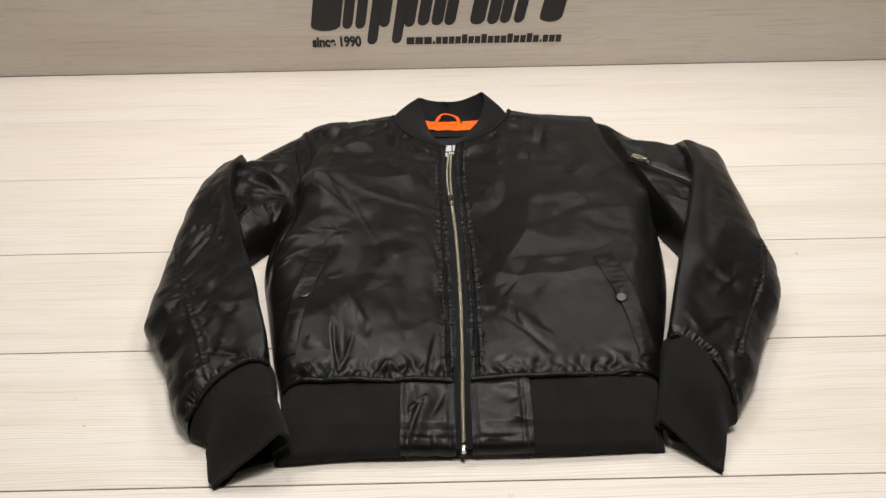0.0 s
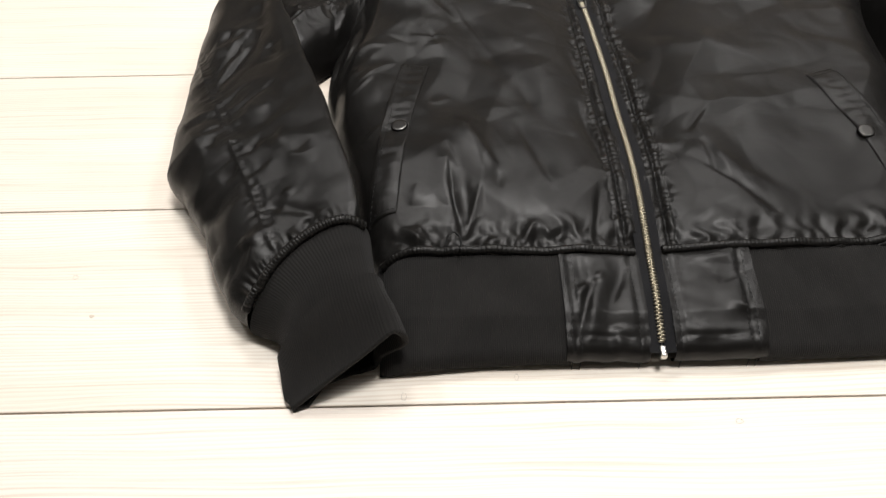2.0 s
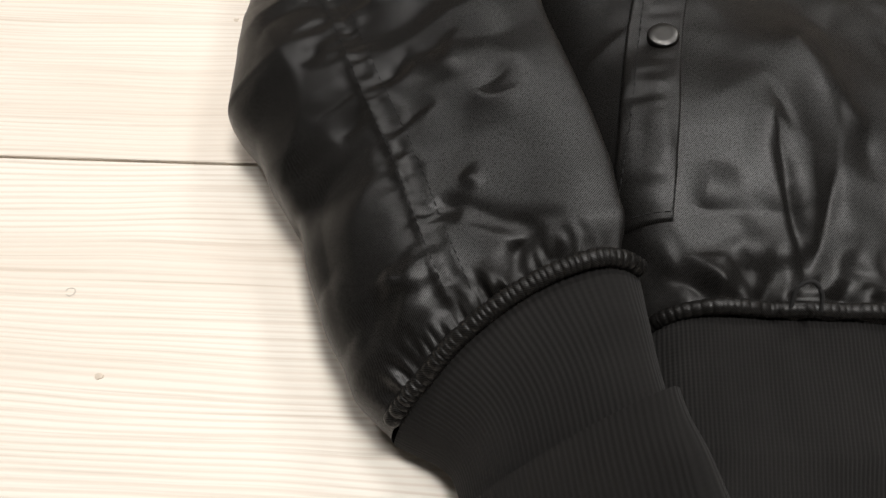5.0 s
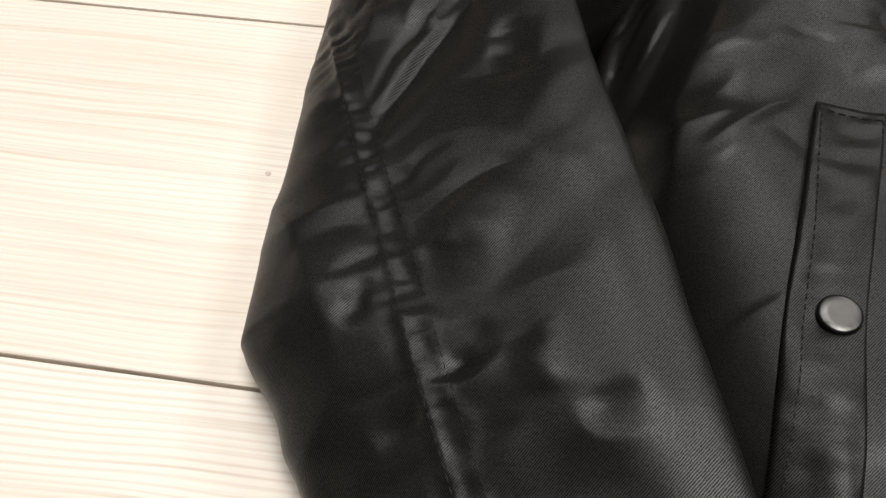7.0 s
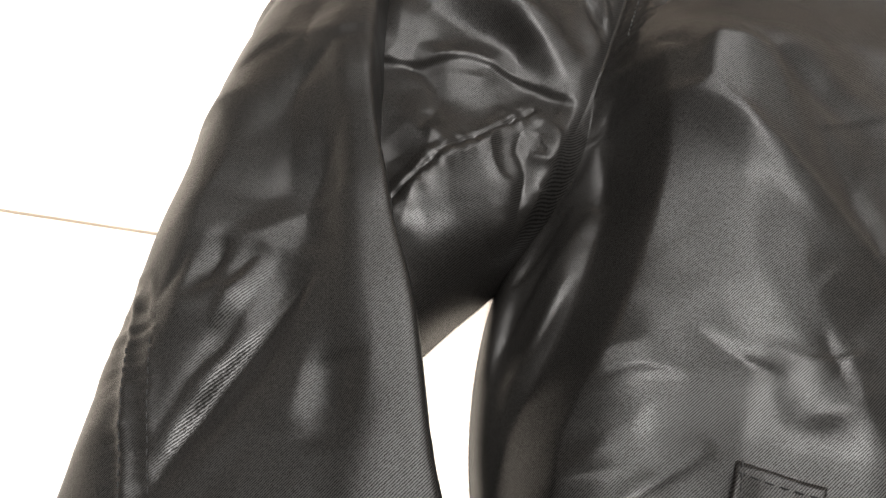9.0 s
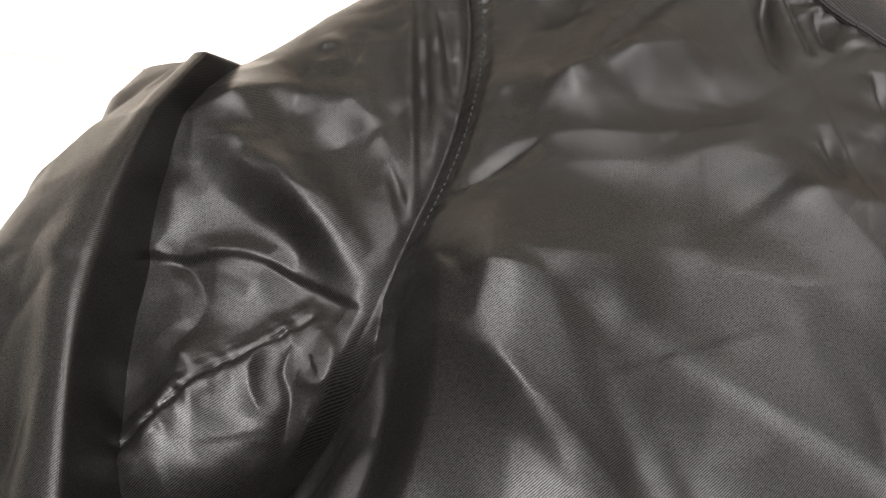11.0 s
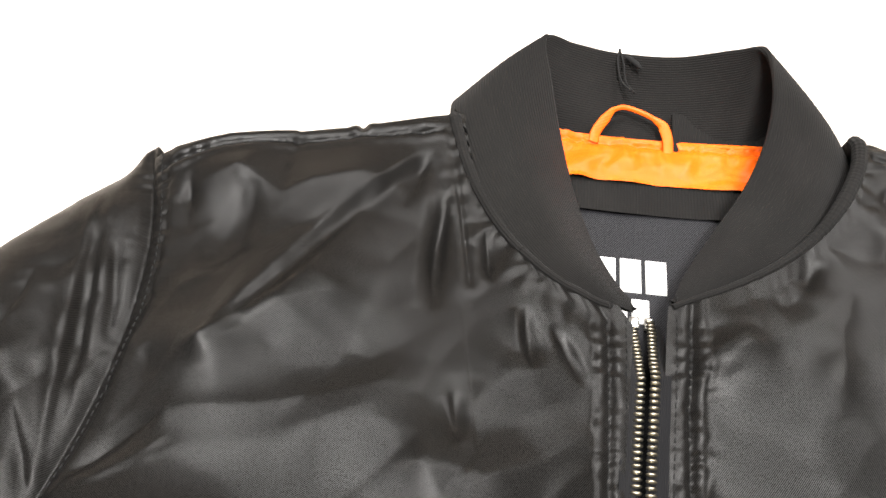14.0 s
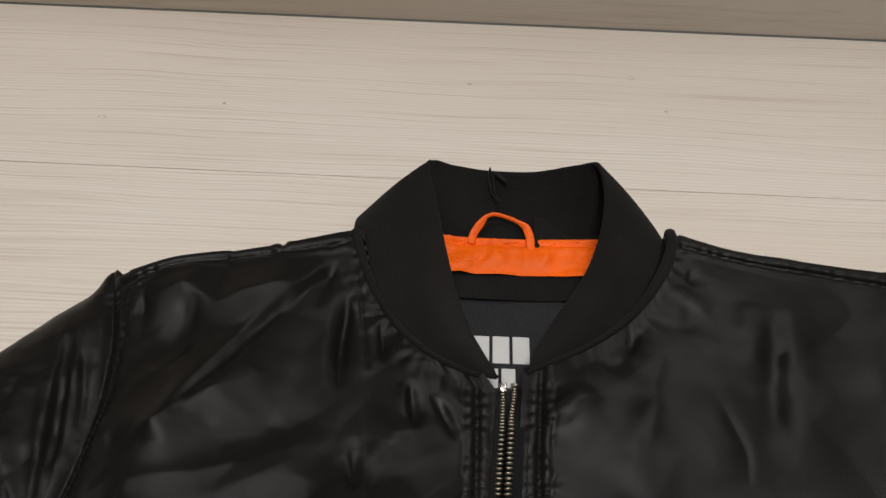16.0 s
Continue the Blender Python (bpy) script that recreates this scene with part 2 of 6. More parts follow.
def near_line(x, y, line):
    """Distance from points to a polyline, and how far along it (in metres) the nearest place is."""
    best = np.full(x.shape, 1e9)
    along = np.zeros(x.shape)
    run = 0.0
    for a, b in zip(line[:-1], line[1:]):
        d = b[:2] - a[:2]
        length = float(np.hypot(*d)) + 1e-9
        t = np.clip(((x - a[0]) * d[0] + (y - a[1]) * d[1]) / length ** 2, 0, 1)
        r = np.hypot(x - a[0] - t * d[0], y - a[1] - t * d[1])
        hit = r < best
        best = np.where(hit, r, best)
        along = np.where(hit, run + t * length, along)
        run += length
    return best, along


def line_length(line):
    return float(np.linalg.norm(np.diff(line, axis=0), axis=1).sum())


def plate_height(x, y, points, lean_x, lean_y, decay):
    """A leaning plane inside the outline; outside it the height at the nearest edge dies away."""
    ground = min(-lean_x * px - lean_y * py for px, py in points)
    best, bx, by = np.full(x.shape, 1e9), x.copy(), y.copy()
    inside = np.zeros(x.shape, bool)
    for (ax, ay), (cx, cy) in zip(points, np.roll(points, -1, axis=0)):
        dx, dy = cx - ax, cy - ay
        t = np.clip(((x - ax) * dx + (y - ay) * dy) / (dx * dx + dy * dy), 0, 1)
        qx, qy = ax + t * dx, ay + t * dy
        r = np.hypot(x - qx, y - qy)
        hit = r < best
        best, bx, by = np.where(hit, r, best), np.where(hit, qx, bx), np.where(hit, qy, by)
        if dy != 0:
            inside ^= ((ay > y) != (cy > y)) & (x < ax + (y - ay) * dx / dy)
    px, py = np.where(inside, x, bx), np.where(inside, y, by)
    return (-lean_x * px - lean_y * py - ground) * np.where(inside, 1.0, np.exp(-(best / decay) ** 1.2))


class Folds:
    """The creases, ridges and puckered seams of one piece of cloth, as heights over the plan."""

    def __init__(self, swell, size, seed, fine=0.0008, flats=0.06):
        self.fine = fine
        self.lips, self.plates, self.rolls, self.flats = [], [], [], flats
        self.lines, self.seams, self.swell, self.size, self.seed = [], [], swell, size, seed

    def ridge(self, x0, y0, x1, y1, width, height, bend=0.0):
        self.lines.append((x0, y0, x1, y1, width, height, bend))

    def seam(self, points, groove=0.0012, pucker=0.0008, wave=0.009, reach=0.009, n=60, ladder=0.0, band=0.0085):
        self.seams.append((curve(points, n), groove, pucker, wave, reach, ladder, band))

    def plate(self, points, lean_x, lean_y, decay=0.030):
        """A flat patch of cloth that leans to one side, with crisp edges, and falls away round them."""
        self.plates.append((np.asarray(points, float), lean_x, lean_y, decay))

    def roll(self, points, width, height):
        """A rounded fold, or with a negative height a crease, along a curve."""
        self.rolls.append((curve(points, 40), width, height))

    def lip(self, points, drop, width=0.004, decay=0.03, ease=0.012):
        """A fold that overlaps what lies to the right of its line."""
        self.lips.append((curve(points, 40), drop, width, decay, ease))

    @staticmethod
    def side_of(x, y, line):
        best, sign = np.full(x.shape, 1e9), np.zeros(x.shape)
        for a, b in zip(line[:-1], line[1:]):
            d = b - a
            t = np.clip(((x - a[0]) * d[0] + (y - a[1]) * d[1]) / (d @ d), 0, 1)
            r = np.hypot(x - a[0] - t * d[0], y - a[1] - t * d[1])
            sign = np.where(r < best, (x - a[0]) * d[1] - (y - a[1]) * d[0], sign)
            best = np.minimum(best, r)
        return sign

    def height(self, x, y):
        s = self.seed
        wx = x + 0.012 * vnoise(x / 0.06, y / 0.06, s + 5)
        wy = y + 0.012 * vnoise(x / 0.06, y / 0.06, s + 6)
        n1 = vnoise(wx / self.size, wy / self.size, s)
        n2 = vnoise(0.8 * wx / self.size * 1.7 + wy / self.size * 0.6, wy / self.size * 1.3, s + 1)
        n3 = vnoise(wx / self.size * 3.6, wy / self.size * 3.1, s + 2)
        z = self.swell * (0.5 * n1 + 0.7 * (np.sqrt(n2 ** 2 + 0.002) - 0.3) + 0.06 * (np.sqrt(n3 ** 2 + 0.006) - 0.3))
        for points, lean_x, lean_y, decay in self.plates:
            low, high = points.min(0) - 5 * decay, points.max(0) + 5 * decay
            near = (x > low[0]) & (x < high[0]) & (y > low[1]) & (y < high[1])
            if near.any():
                lift = sum(plate_height(x[near] + ox, y[near] + oy, points, lean_x, lean_y, decay) for ox, oy in ((0, 0), (0.001, 0), (-0.001, 0), (0, 0.001), (0, -0.001)))
                z[near] += lift / 5
        z = z + self.flats * (facets(x, y, self.size, s + 20) + 0.55 * facets(y, x, 0.53 * self.size, s + 25))
        m1, m2 = vnoise(wx / 0.026 + 3, wy / 0.034, s + 12), vnoise(wx / 0.019, wy / 0.015 + 7, s + 13)
        z = z + self.fine * (np.sqrt(m1 ** 2 + 0.003) + 0.5 * np.sqrt(m2 ** 2 + 0.006) - 0.5 + 0.12 * vnoise(x / 0.006, y / 0.006, s + 14))
        for x0, y0, x1, y1, w, h, bend in self.lines:
            dx, dy = x1 - x0, y1 - y0
            length = math.hypot(dx, dy)
            t = ((x - x0) * dx + (y - y0) * dy) / length ** 2
            d = ((x - x0) * dy - (y - y0) * dx) / length
            inside = np.clip(4 * t * (1 - t), 0, 1)
            d = d - bend * inside + 0.12 * w * vnoise(x / 0.012, y / 0.012, s + 9)
            e = 0.35 * w
            lean = 1 if math.sin(7919 * (x0 + 3 * y1)) > 0 else -1
            wide = w * np.where(lean * d > 0, 0.75, 1.6 if abs(h) > 0.0021 else 1.2)
            z = z + h * inside ** 1.2 * np.exp(-((np.sqrt(d * d + e * e) - e) / wide) ** 1.35)
        for line, width, height in self.rolls:
            d, a = near_line(x, y, line)
            env = np.sin(np.pi * np.clip(a / line_length(line), 0, 1)) ** 0.7
            lean = 1 if math.sin(7919 * (line[0, 0] + 3 * line[-1, 1])) > 0 else -1
            wide = width * (0.45 + 0.55 * env) * np.where(lean * self.side_of(x, y, line) > 0, 0.9, 2.4)
            d = d + 0.15 * width * vnoise(x / 0.01, y / 0.01, s + 31)
            z = z + 0.62 * height * env * np.exp(-(np.abs(d) / wide) ** 1.4)
        for line, drop, width, decay, ease in self.lips:
            d, a = near_line(x, y, line)
            side = np.sign(self.side_of(x, y, line)) * d
            ends = smooth(0, ease, a) * smooth(0, ease, line_length(line) - a)
            step = np.clip((side / width + 0.2) / 1.2, 0, 1)
            z = z - drop * ends * (0.75 * step + 0.25 * smooth(0, 1, step)) * np.exp(-np.clip(side, 0, None) / decay)
        for line, groove, pucker, wave, reach, ladder, band in self.seams:
            d, a = near_line(x, y, line)
            aw = a + 0.35 * wave * vnoise(a / (2.3 * wave), d / 0.02, s + 7)
            k = np.exp(-(d / reach) ** 2)
            z = z + pucker * k * (1.3 * vnoise(aw / (0.55 * wave), d / 0.015, s + 8) + 0.5 * np.sin(2 * np.pi * aw / wave) * vnoise(a / (3 * wave), a * 0, s + 10)) - 1.6 * groove * np.exp(-(d / 0.0014) ** 2) + 0.6 * groove * np.exp(-((d - 0.0045) / 0.0025) ** 2)
            if ladder:
                side = np.sign(self.side_of(x, y, line)) * d * np.sign(ladder) * (1 + 0.35 * vnoise(a / 0.014, a * 0 + 2, s + 17))
                k = smooth(0, 0.025, a) * smooth(0, 0.025, line_length(line) - a) * smooth(-0.0005, 0.002, side) * smooth(band + 0.0015, band - 0.0015, side)
                rung = np.abs(np.sin(np.pi * (aw + 0.6 * wave * vnoise(a / (1.4 * wave), d * 0 + 3, s + 15)) / (0.8 * wave)))
                z = z - abs(ladder) * k * (1 - rung) ** 2 * (0.6 + 0.9 * vnoise(a / (1.7 * wave), d * 0, s + 16)) - 0.5 * groove * np.exp(-((side - band) / 0.0014) ** 2)
        return z


def grid_mesh(name, pts, close=False, uv=None):
    """A sheet of quads from an array of points (rows, columns, 3), with metres as its UV."""
    nu, nv = pts.shape[:2]
    idx = np.arange(nu * nv).reshape(nu, nv)
    if close:
        idx = np.hstack([idx, idx[:, :1]])
    a, b, c, d = idx[:-1, :-1], idx[1:, :-1], idx[1:, 1:], idx[:-1, 1:]
    faces = np.stack([a, d, c, b], -1).reshape(-1, 4)
    me = bpy.data.meshes.new(name)
    me.vertices.add(nu * nv)
    me.vertices.foreach_set("co", pts.reshape(-1).astype(np.float32))
    me.loops.add(faces.size)
    me.loops.foreach_set("vertex_index", faces.reshape(-1).astype(np.int32))
    me.polygons.add(len(faces))
    me.polygons.foreach_set("loop_start", np.arange(0, faces.size, 4, dtype=np.int32))
    me.polygons.foreach_set("loop_total", np.full(len(faces), 4, dtype=np.int32))
    me.update(calc_edges=True)
    if uv is None:
        ring = np.concatenate([pts, pts[:, :1]], 1) if close else pts
        u = np.concatenate([np.zeros((nu, 1)), np.cumsum(np.linalg.norm(np.diff(ring, axis=1), axis=2), 1)], 1)
        u = np.broadcast_to(u[nu // 2][None], u.shape)
        step = np.linalg.norm(np.diff(ring, axis=0), axis=2).mean(1)
        v = np.concatenate([[0], np.cumsum(step)])[:, None] * np.ones_like(u)
        uv = np.stack([u, v], -1)
    else:
        uv = np.concatenate([uv, uv[:, :1]], 1) if close else uv
    cols = uv.shape[1]
    uidx = np.arange(nu * cols).reshape(nu, cols)
    a, b, c, d = uidx[:-1, :-1], uidx[1:, :-1], uidx[1:, 1:], uidx[:-1, 1:]
    per_loop = uv.reshape(-1, 2)[np.stack([a, d, c, b], -1).reshape(-1)]
    layer = me.uv_layers.new(name="UVMap")
    layer.data.foreach_set("uv", per_loop.reshape(-1).astype(np.float32))
    me.validate()
    return me


def run_of(pts, axis, anchor):
    """The way over a sheet along its rows or columns, counted from one row or column."""
    step = np.linalg.norm(np.diff(pts, axis=axis), axis=2)
    way = np.cumsum(np.concatenate([np.zeros_like(np.take(step, [0], axis)), step], axis), axis)
    return way - np.take(way, [anchor], axis)


def normals_of(pts, close=False):
    du = np.gradient(pts, axis=0)
    if close:
        ext = np.concatenate([pts[:, -1:], pts, pts[:, :1]], 1)
        dv = np.gradient(ext, axis=1)[:, 1:-1]
    else:
        dv = np.gradient(pts, axis=1)
    n = np.cross(dv, du)
    return n / (np.linalg.norm(n, axis=2, keepdims=True) + 1e-12)


def coons(bottom, top, left, right):
    """A plan net filled between four edges; bottom and top run left to right, left and right upwards."""
    nv, nu = len(bottom), len(left)
    s, t = np.linspace(0, 1, nv)[None, :, None], np.linspace(0, 1, nu)[:, None, None]
    ruled = (1 - t) * bottom[None] + t * top[None] + (1 - s) * left[:, None] + s * right[:, None]
    corner = (1 - t) * ((1 - s) * bottom[0] + s * bottom[-1]) + t * ((1 - s) * top[0] + s * top[-1])
    return ruled - corner


def bvh_of(*obs):
    from mathutils.bvhtree import BVHTree
    verts, faces = [], []
    for ob in obs:
        k = len(verts)
        verts += [v.co.copy() for v in ob.data.vertices]
        faces += [[i + k for i in p.vertices] for p in ob.data.polygons]
    return BVHTree.FromPolygons(verts, faces)


def top_of(tree, x, y, default=0.0):
    hit = tree.ray_cast(Vector((x, y, 1.0)), Vector((0, 0, -1)))
    return hit[0].z if hit[0] is not None else default


def draped(tree, line, lift):
    """A plan line laid on the cloth."""
    return np.array([(x, y, top_of(tree, x, y) + lift) for x, y in np.asarray(line)[:, :2]])


def strip(bm, a, b, width, height):
    """A small rounded bar from a to b, for one stitch or one tooth."""
    a, b = Vector(a), Vector(b)
    way = (b - a).normalized()
    side = way.cross(Vector((0, 0, 1))).normalized() * width / 2
    up = Vector((0, 0, height))
    ring = []
    for p, k in ((a, 0.5), (a + (b - a) * 0.25, 1), (a + (b - a) * 0.75, 1), (b, 0.5)):
        ring.append([bm.verts.new(p - side * k), bm.verts.new(p - side * 0.6 * k + up * k), bm.verts.new(p + side * 0.6 * k + up * k), bm.verts.new(p + side * k)])
    for r, q in zip(ring[:-1], ring[1:]):
        for i in range(3):
            bm.faces.new((r[i], r[i + 1], q[i + 1], q[i]))
    bm.faces.new(ring[0][::-1])
    bm.faces.new(ring[-1])


def stitches(name, tree, points, parent, step=0.0036, n=None, lift=0.0002, mat=None, width=0.0007):
    """A row of single stitches that follows a plan line over the cloth."""
    length = float(np.linalg.norm(np.diff(curve(points, 40)[:, :2], axis=0), axis=1).sum())
    line = draped(tree, curve(points, max(4, int(length / step * 2))), lift)
    bm = bmesh.new()
    for i in range(0, len(line) - 1, 2):
        strip(bm, line[i], line[i] + (line[i + 1] - line[i]) * 1.25, width, 0.0005)
    return tagged(part(name, bm, mat or THREAD, parent), kind="stuff")


def box(bm, x0, x1, y0, y1, z0, z1, bevel=0.0):
    m = Matrix.Translation(((x0 + x1) / 2, (y0 + y1) / 2, (z0 + z1) / 2)) @ Matrix.Diagonal((x1 - x0, y1 - y0, z1 - z0, 1))
    made = bmesh.ops.create_cube(bm, size=1.0, matrix=m)
    if bevel:
        edges = list({e for v in made["verts"] for e in v.link_edges})
        bmesh.ops.bevel(bm, geom=edges, offset=bevel, segments=2, affect="EDGES", profile=0.6)


def tube(points, radius, n=8, closed=False):
    """A round cord through the points, as a mesh."""
    p = np.asarray(points, float)
    rows = []
    for i in range(len(p)):
        way = Vector(p[min(i + 1, len(p) - 1)] - p[max(i - 1, 0)]).normalized()
        side = way.orthogonal().normalized()
        up = way.cross(side)
        r = radius[i] if hasattr(radius, "__len__") else radius
        rows.append([p[i] + r * np.array(side * math.cos(a) + up * math.sin(a)) for a in np.linspace(0, 2 * math.pi, n, endpoint=False)])
    return grid_mesh("cord", np.array(rows), close=True)


# ---- the room ----
room = tagged(new("room_shell"), "plain pale room around the table", "room", kind="structure")
bm = bmesh.new()
box(bm, -2.6, 2.8, -2.6, 3.6, -0.80, -0.75)
part("floor", bm, FLOORING, room, smooth=False)
for name, b in (("wall_west", (-2.7, -2.6, -2.6, 3.6)), ("wall_east", (2.8, 2.9, -2.6, 3.6)), ("wall_south", (-2.7, 2.9, -2.7, -2.6)), ("wall_north", (-2.7, 2.9, 3.6, 3.7))):
    bm = bmesh.new()
    box(bm, *b, -0.75, 2.0)
    part(name, bm, PLASTER, room, smooth=False)
bm = bmesh.new()
box(bm, -2.7, 2.9, -2.7, 3.7, 2.0, 2.1)
tagged(part("ceiling", bm, CEILING, None, smooth=False), "plain pale ceiling", "ceiling", kind="structure")

# ---- table of planks, and the board behind it ----
table = tagged(new("table_top"), "table top of wide whitewashed pine planks", "table top", kind="structure")
PLANK = 0.20
planks = []
for i in range(-4, 5):
    bm = bmesh.new()
    low, high = (0.0003 if i in (3, 4) else 0.0007), (0.0003 if i in (2, 3) else 0.0007)
    box(bm, -1.3, 1.4, low, PLANK - high, -0.030, 0.0, 0.0004 if i == 3 else 0.0010)
    ob = part("plank", bm, WOOD, table, smooth=False)
    ob.location.y = i * PLANK
    planks.append(ob)
bm = bmesh.new()
box(bm, -1.29, 1.39, -0.79, 0.99, -0.035, -0.012)
part("plank_bearer", bm, KNOT, table, smooth=False)
for x in (-1.2, 1.24):
    for y in (-0.72, 0.90):
        bm = bmesh.new()
        box(bm, x, x + 0.06, y, y + 0.06, -0.75, -0.035, 0.003)
        part("leg", bm, KNOT, table, smooth=False)

back = tagged(new("back_board"), "darker pine boards standing behind the table", "wall", kind="structure")
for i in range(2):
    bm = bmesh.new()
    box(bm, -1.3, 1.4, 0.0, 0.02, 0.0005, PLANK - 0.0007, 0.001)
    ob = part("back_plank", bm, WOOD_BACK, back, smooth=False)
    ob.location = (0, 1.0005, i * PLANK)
for x in (-1.2, 1.24):
    bm = bmesh.new()
    box(bm, x, x + 0.06, 1.022, 1.062, -0.75, 0.395, 0.003)
    part("batten", bm, KNOT, back, smooth=False)

# ---- the jacket ----
jacket = tagged(new("bomber_jacket"), "black satin nylon bomber jacket lying zipped on the planks", "jacket")

# plan lines of the body, from the hem upwards
SIDE_L = curve([(-0.168, 0.015), (-0.174, 0.100), (-0.192, 0.165), (-0.214, 0.255), (-0.232, 0.330), (-0.231, 0.395), (-0.211, 0.440), (-0.199, 0.490), (-0.191, 0.550), (-0.195, 0.612), (-0.212, 0.672)], 240)
SIDE_R = curve([(0.254, 0.015), (0.267, 0.100), (0.287, 0.173), (0.312, 0.254), (0.326, 0.320), (0.334, 0.400), (0.330, 0.440), (0.322, 0.480), (0.308, 0.545), (0.294, 0.610), (0.283, 0.705)], 240)
ZIP = curve([(0.0355, 0.012), (0.0365, 0.090), (0.0380, 0.150), (0.0390, 0.230), (0.0380, 0.330), (0.0355, 0.400), (0.0322, 0.455), (0.0302, 0.500), (0.0306, 0.535), (0.0326, 0.570), (0.0355, 0.612)], 240)
SHOULDER_L = curve([(-0.216, 0.680), (-0.175, 0.694), (-0.120, 0.708), (-0.066, 0.724)], 60)
SHOULDER_R = curve([(0.140, 0.727), (0.175, 0.718), (0.230, 0.710), (0.283, 0.705)], 60)
NECK_L = curve([(-0.066, 0.724), (-0.053, 0.676), (-0.035, 0.644), (-0.016, 0.624), (0.006, 0.614), (0.029, 0.609)], 60)
NECK_R = curve([(0.043, 0.612), (0.071, 0.626), (0.096, 0.642), (0.117, 0.664), (0.134, 0.694), (0.140, 0.727)], 60)

body = Folds(0.0010, 0.060, 3, 0.00006, 0.12)
body_seam_l = [(-0.211, 0.668), (-0.195, 0.612), (-0.191, 0.550), (-0.199, 0.490), (-0.204, 0.452)]


def side_x(line, y):
    return np.interp(y, line[:, 1], line[:, 0])


# the rise of the front along y, rounded above the hem
PROFILE_Y = [0.0, 0.02, 0.055, 0.100, 0.112, 0.122, 0.134, 0.155, 0.20, 0.30, 0.45, 0.60, 0.72, 0.80]
PROFILE_Z = [0.010, 0.014, 0.030, 0.039, 0.040, 0.0435, 0.0475, 0.052, 0.0575, 0.060, 0.057, 0.050, 0.048, 0.048]
SOFT_Z = np.interp(np.linspace(0.0, 0.8, 801), PROFILE_Y, PROFILE_Z)
SOFT_Z = np.convolve(np.pad(SOFT_Z, 20, mode="edge"), np.hanning(43)[1:-1] / np.hanning(43).sum(), mode="valid")


def body_height(x, y):
    """The front of the jacket over the plan."""
    z = np.where(y < 0.12, np.interp(y, PROFILE_Y, PROFILE_Z), np.interp(y, np.linspace(0.0, 0.8, 801), SOFT_Z))
    dip = np.interp(y, [0, 0.1, 0.2, 0.3, 0.5, 0.61], [0.002, 0.004, 0.012, 0.016, 0.014, 0.007])
    zx = side_x(ZIP, y)
    z = z - dip * np.exp(-((x - zx) / 0.045) ** 2)
    z = z + 0.004 * smooth(0.07, 0.16, x) * smooth(0.50, 0.64, y)
    for line, sign in ((SIDE_L, 1), (SIDE_R, -1)):
        d = np.clip(sign * (x - side_x(line, y)), 0, None)
        low = smooth(0.465, 0.40, y)
        reach = 0.030 + 0.025 * smooth(0.13, 0.25, y)
        s = np.clip(d / reach, 0, 1)
        prof = np.sqrt(np.clip(1 - (1 - s) ** 2, 0, 1))
        z = z * (low * prof + (1 - low) * (0.90 + 0.10 * prof))
    ys = np.where(x < 0.036, np.interp(x, SHOULDER_L[:, 0], SHOULDER_L[:, 1]), np.interp(x, SHOULDER_R[:, 0], SHOULDER_R[:, 1]))
    s = np.clip((ys - y) / 0.015, 0, 1)
    z = z * (0.10 + 0.90 * np.sqrt(np.clip(1 - (1 - s) ** 2.6, 0, 1)))
    return z


def body_full(x, y):
    calm = smooth(0.0, 0.012, np.minimum(np.abs(x - side_x(SIDE_L, y)), np.abs(x - side_x(SIDE_R, y))))
    return np.maximum(body_height(x, y) + body.height(x, y) * (0.25 + 0.75 * calm), 0.002)


body.seam(body_seam_l, 0.0016, 0.0011, 0.009, 0.009, ladder=-0.0026, band=0.0085)
body.seam([(0.287, 0.690), (0.294, 0.610), (0.308, 0.545), (0.322, 0.480)])
body.seam([(-0.170, 0.112), (-0.100, 0.113), (-0.040, 0.112), (0.026, 0.111)], 0.0, 0.0026, 0.019, 0.020)
body.seam([(0.050, 0.112), (0.130, 0.113), (0.262, 0.118)], 0.0, 0.0026, 0.022, 0.020)
body.seam([(0.0165, 0.604), (0.0170, 0.560), (0.0168, 0.500), (0.0175, 0.455), (0.0200, 0.33), (0.0215, 0.23), (0.0215, 0.115)], 0.0014, 0.0012, 0.010, 0.008, n=90, ladder=0.0011, band=0.0070)
body.seam([(0.0530, 0.607), (0.0502, 0.555), (0.0490, 0.500), (0.0500, 0.455), (0.0545, 0.33), (0.0560, 0.23), (0.0550, 0.115)], 0.0016, 0.0014, 0.010, 0.008, n=90, ladder=-0.0011, band=0.0070)
body.seam([(-0.066, 0.700), (-0.055, 0.655), (-0.046, 0.610)], 0.0005, 0.0002, 0.010, 0.007)
body.seam([(-0.205, 0.654), (-0.170, 0.671), (-0.120, 0.684), (-0.070, 0.697)], 0.0014, 0.0006, 0.010, 0.006)
body.seam([(0.146, 0.704), (0.190, 0.695), (0.240, 0.688), (0.280, 0.682)], 0.0016, 0.0007, 0.010, 0.006)
body.seam([(-0.112, 0.707), (-0.108, 0.692)], 0.0016, 0.0, 0.010, 0.004, n=8)
body.seam([(-0.064, 0.712), (-0.050, 0.674), (-0.033, 0.641), (-0.014, 0.620), (0.008, 0.609)], 0.0, 0.001, 0.012, 0.014)
body.seam([(0.140, 0.718), (0.135, 0.690), (0.119, 0.660), (0.098, 0.638), (0.072, 0.622)], 0.0, 0.001, 0.012, 0.014)

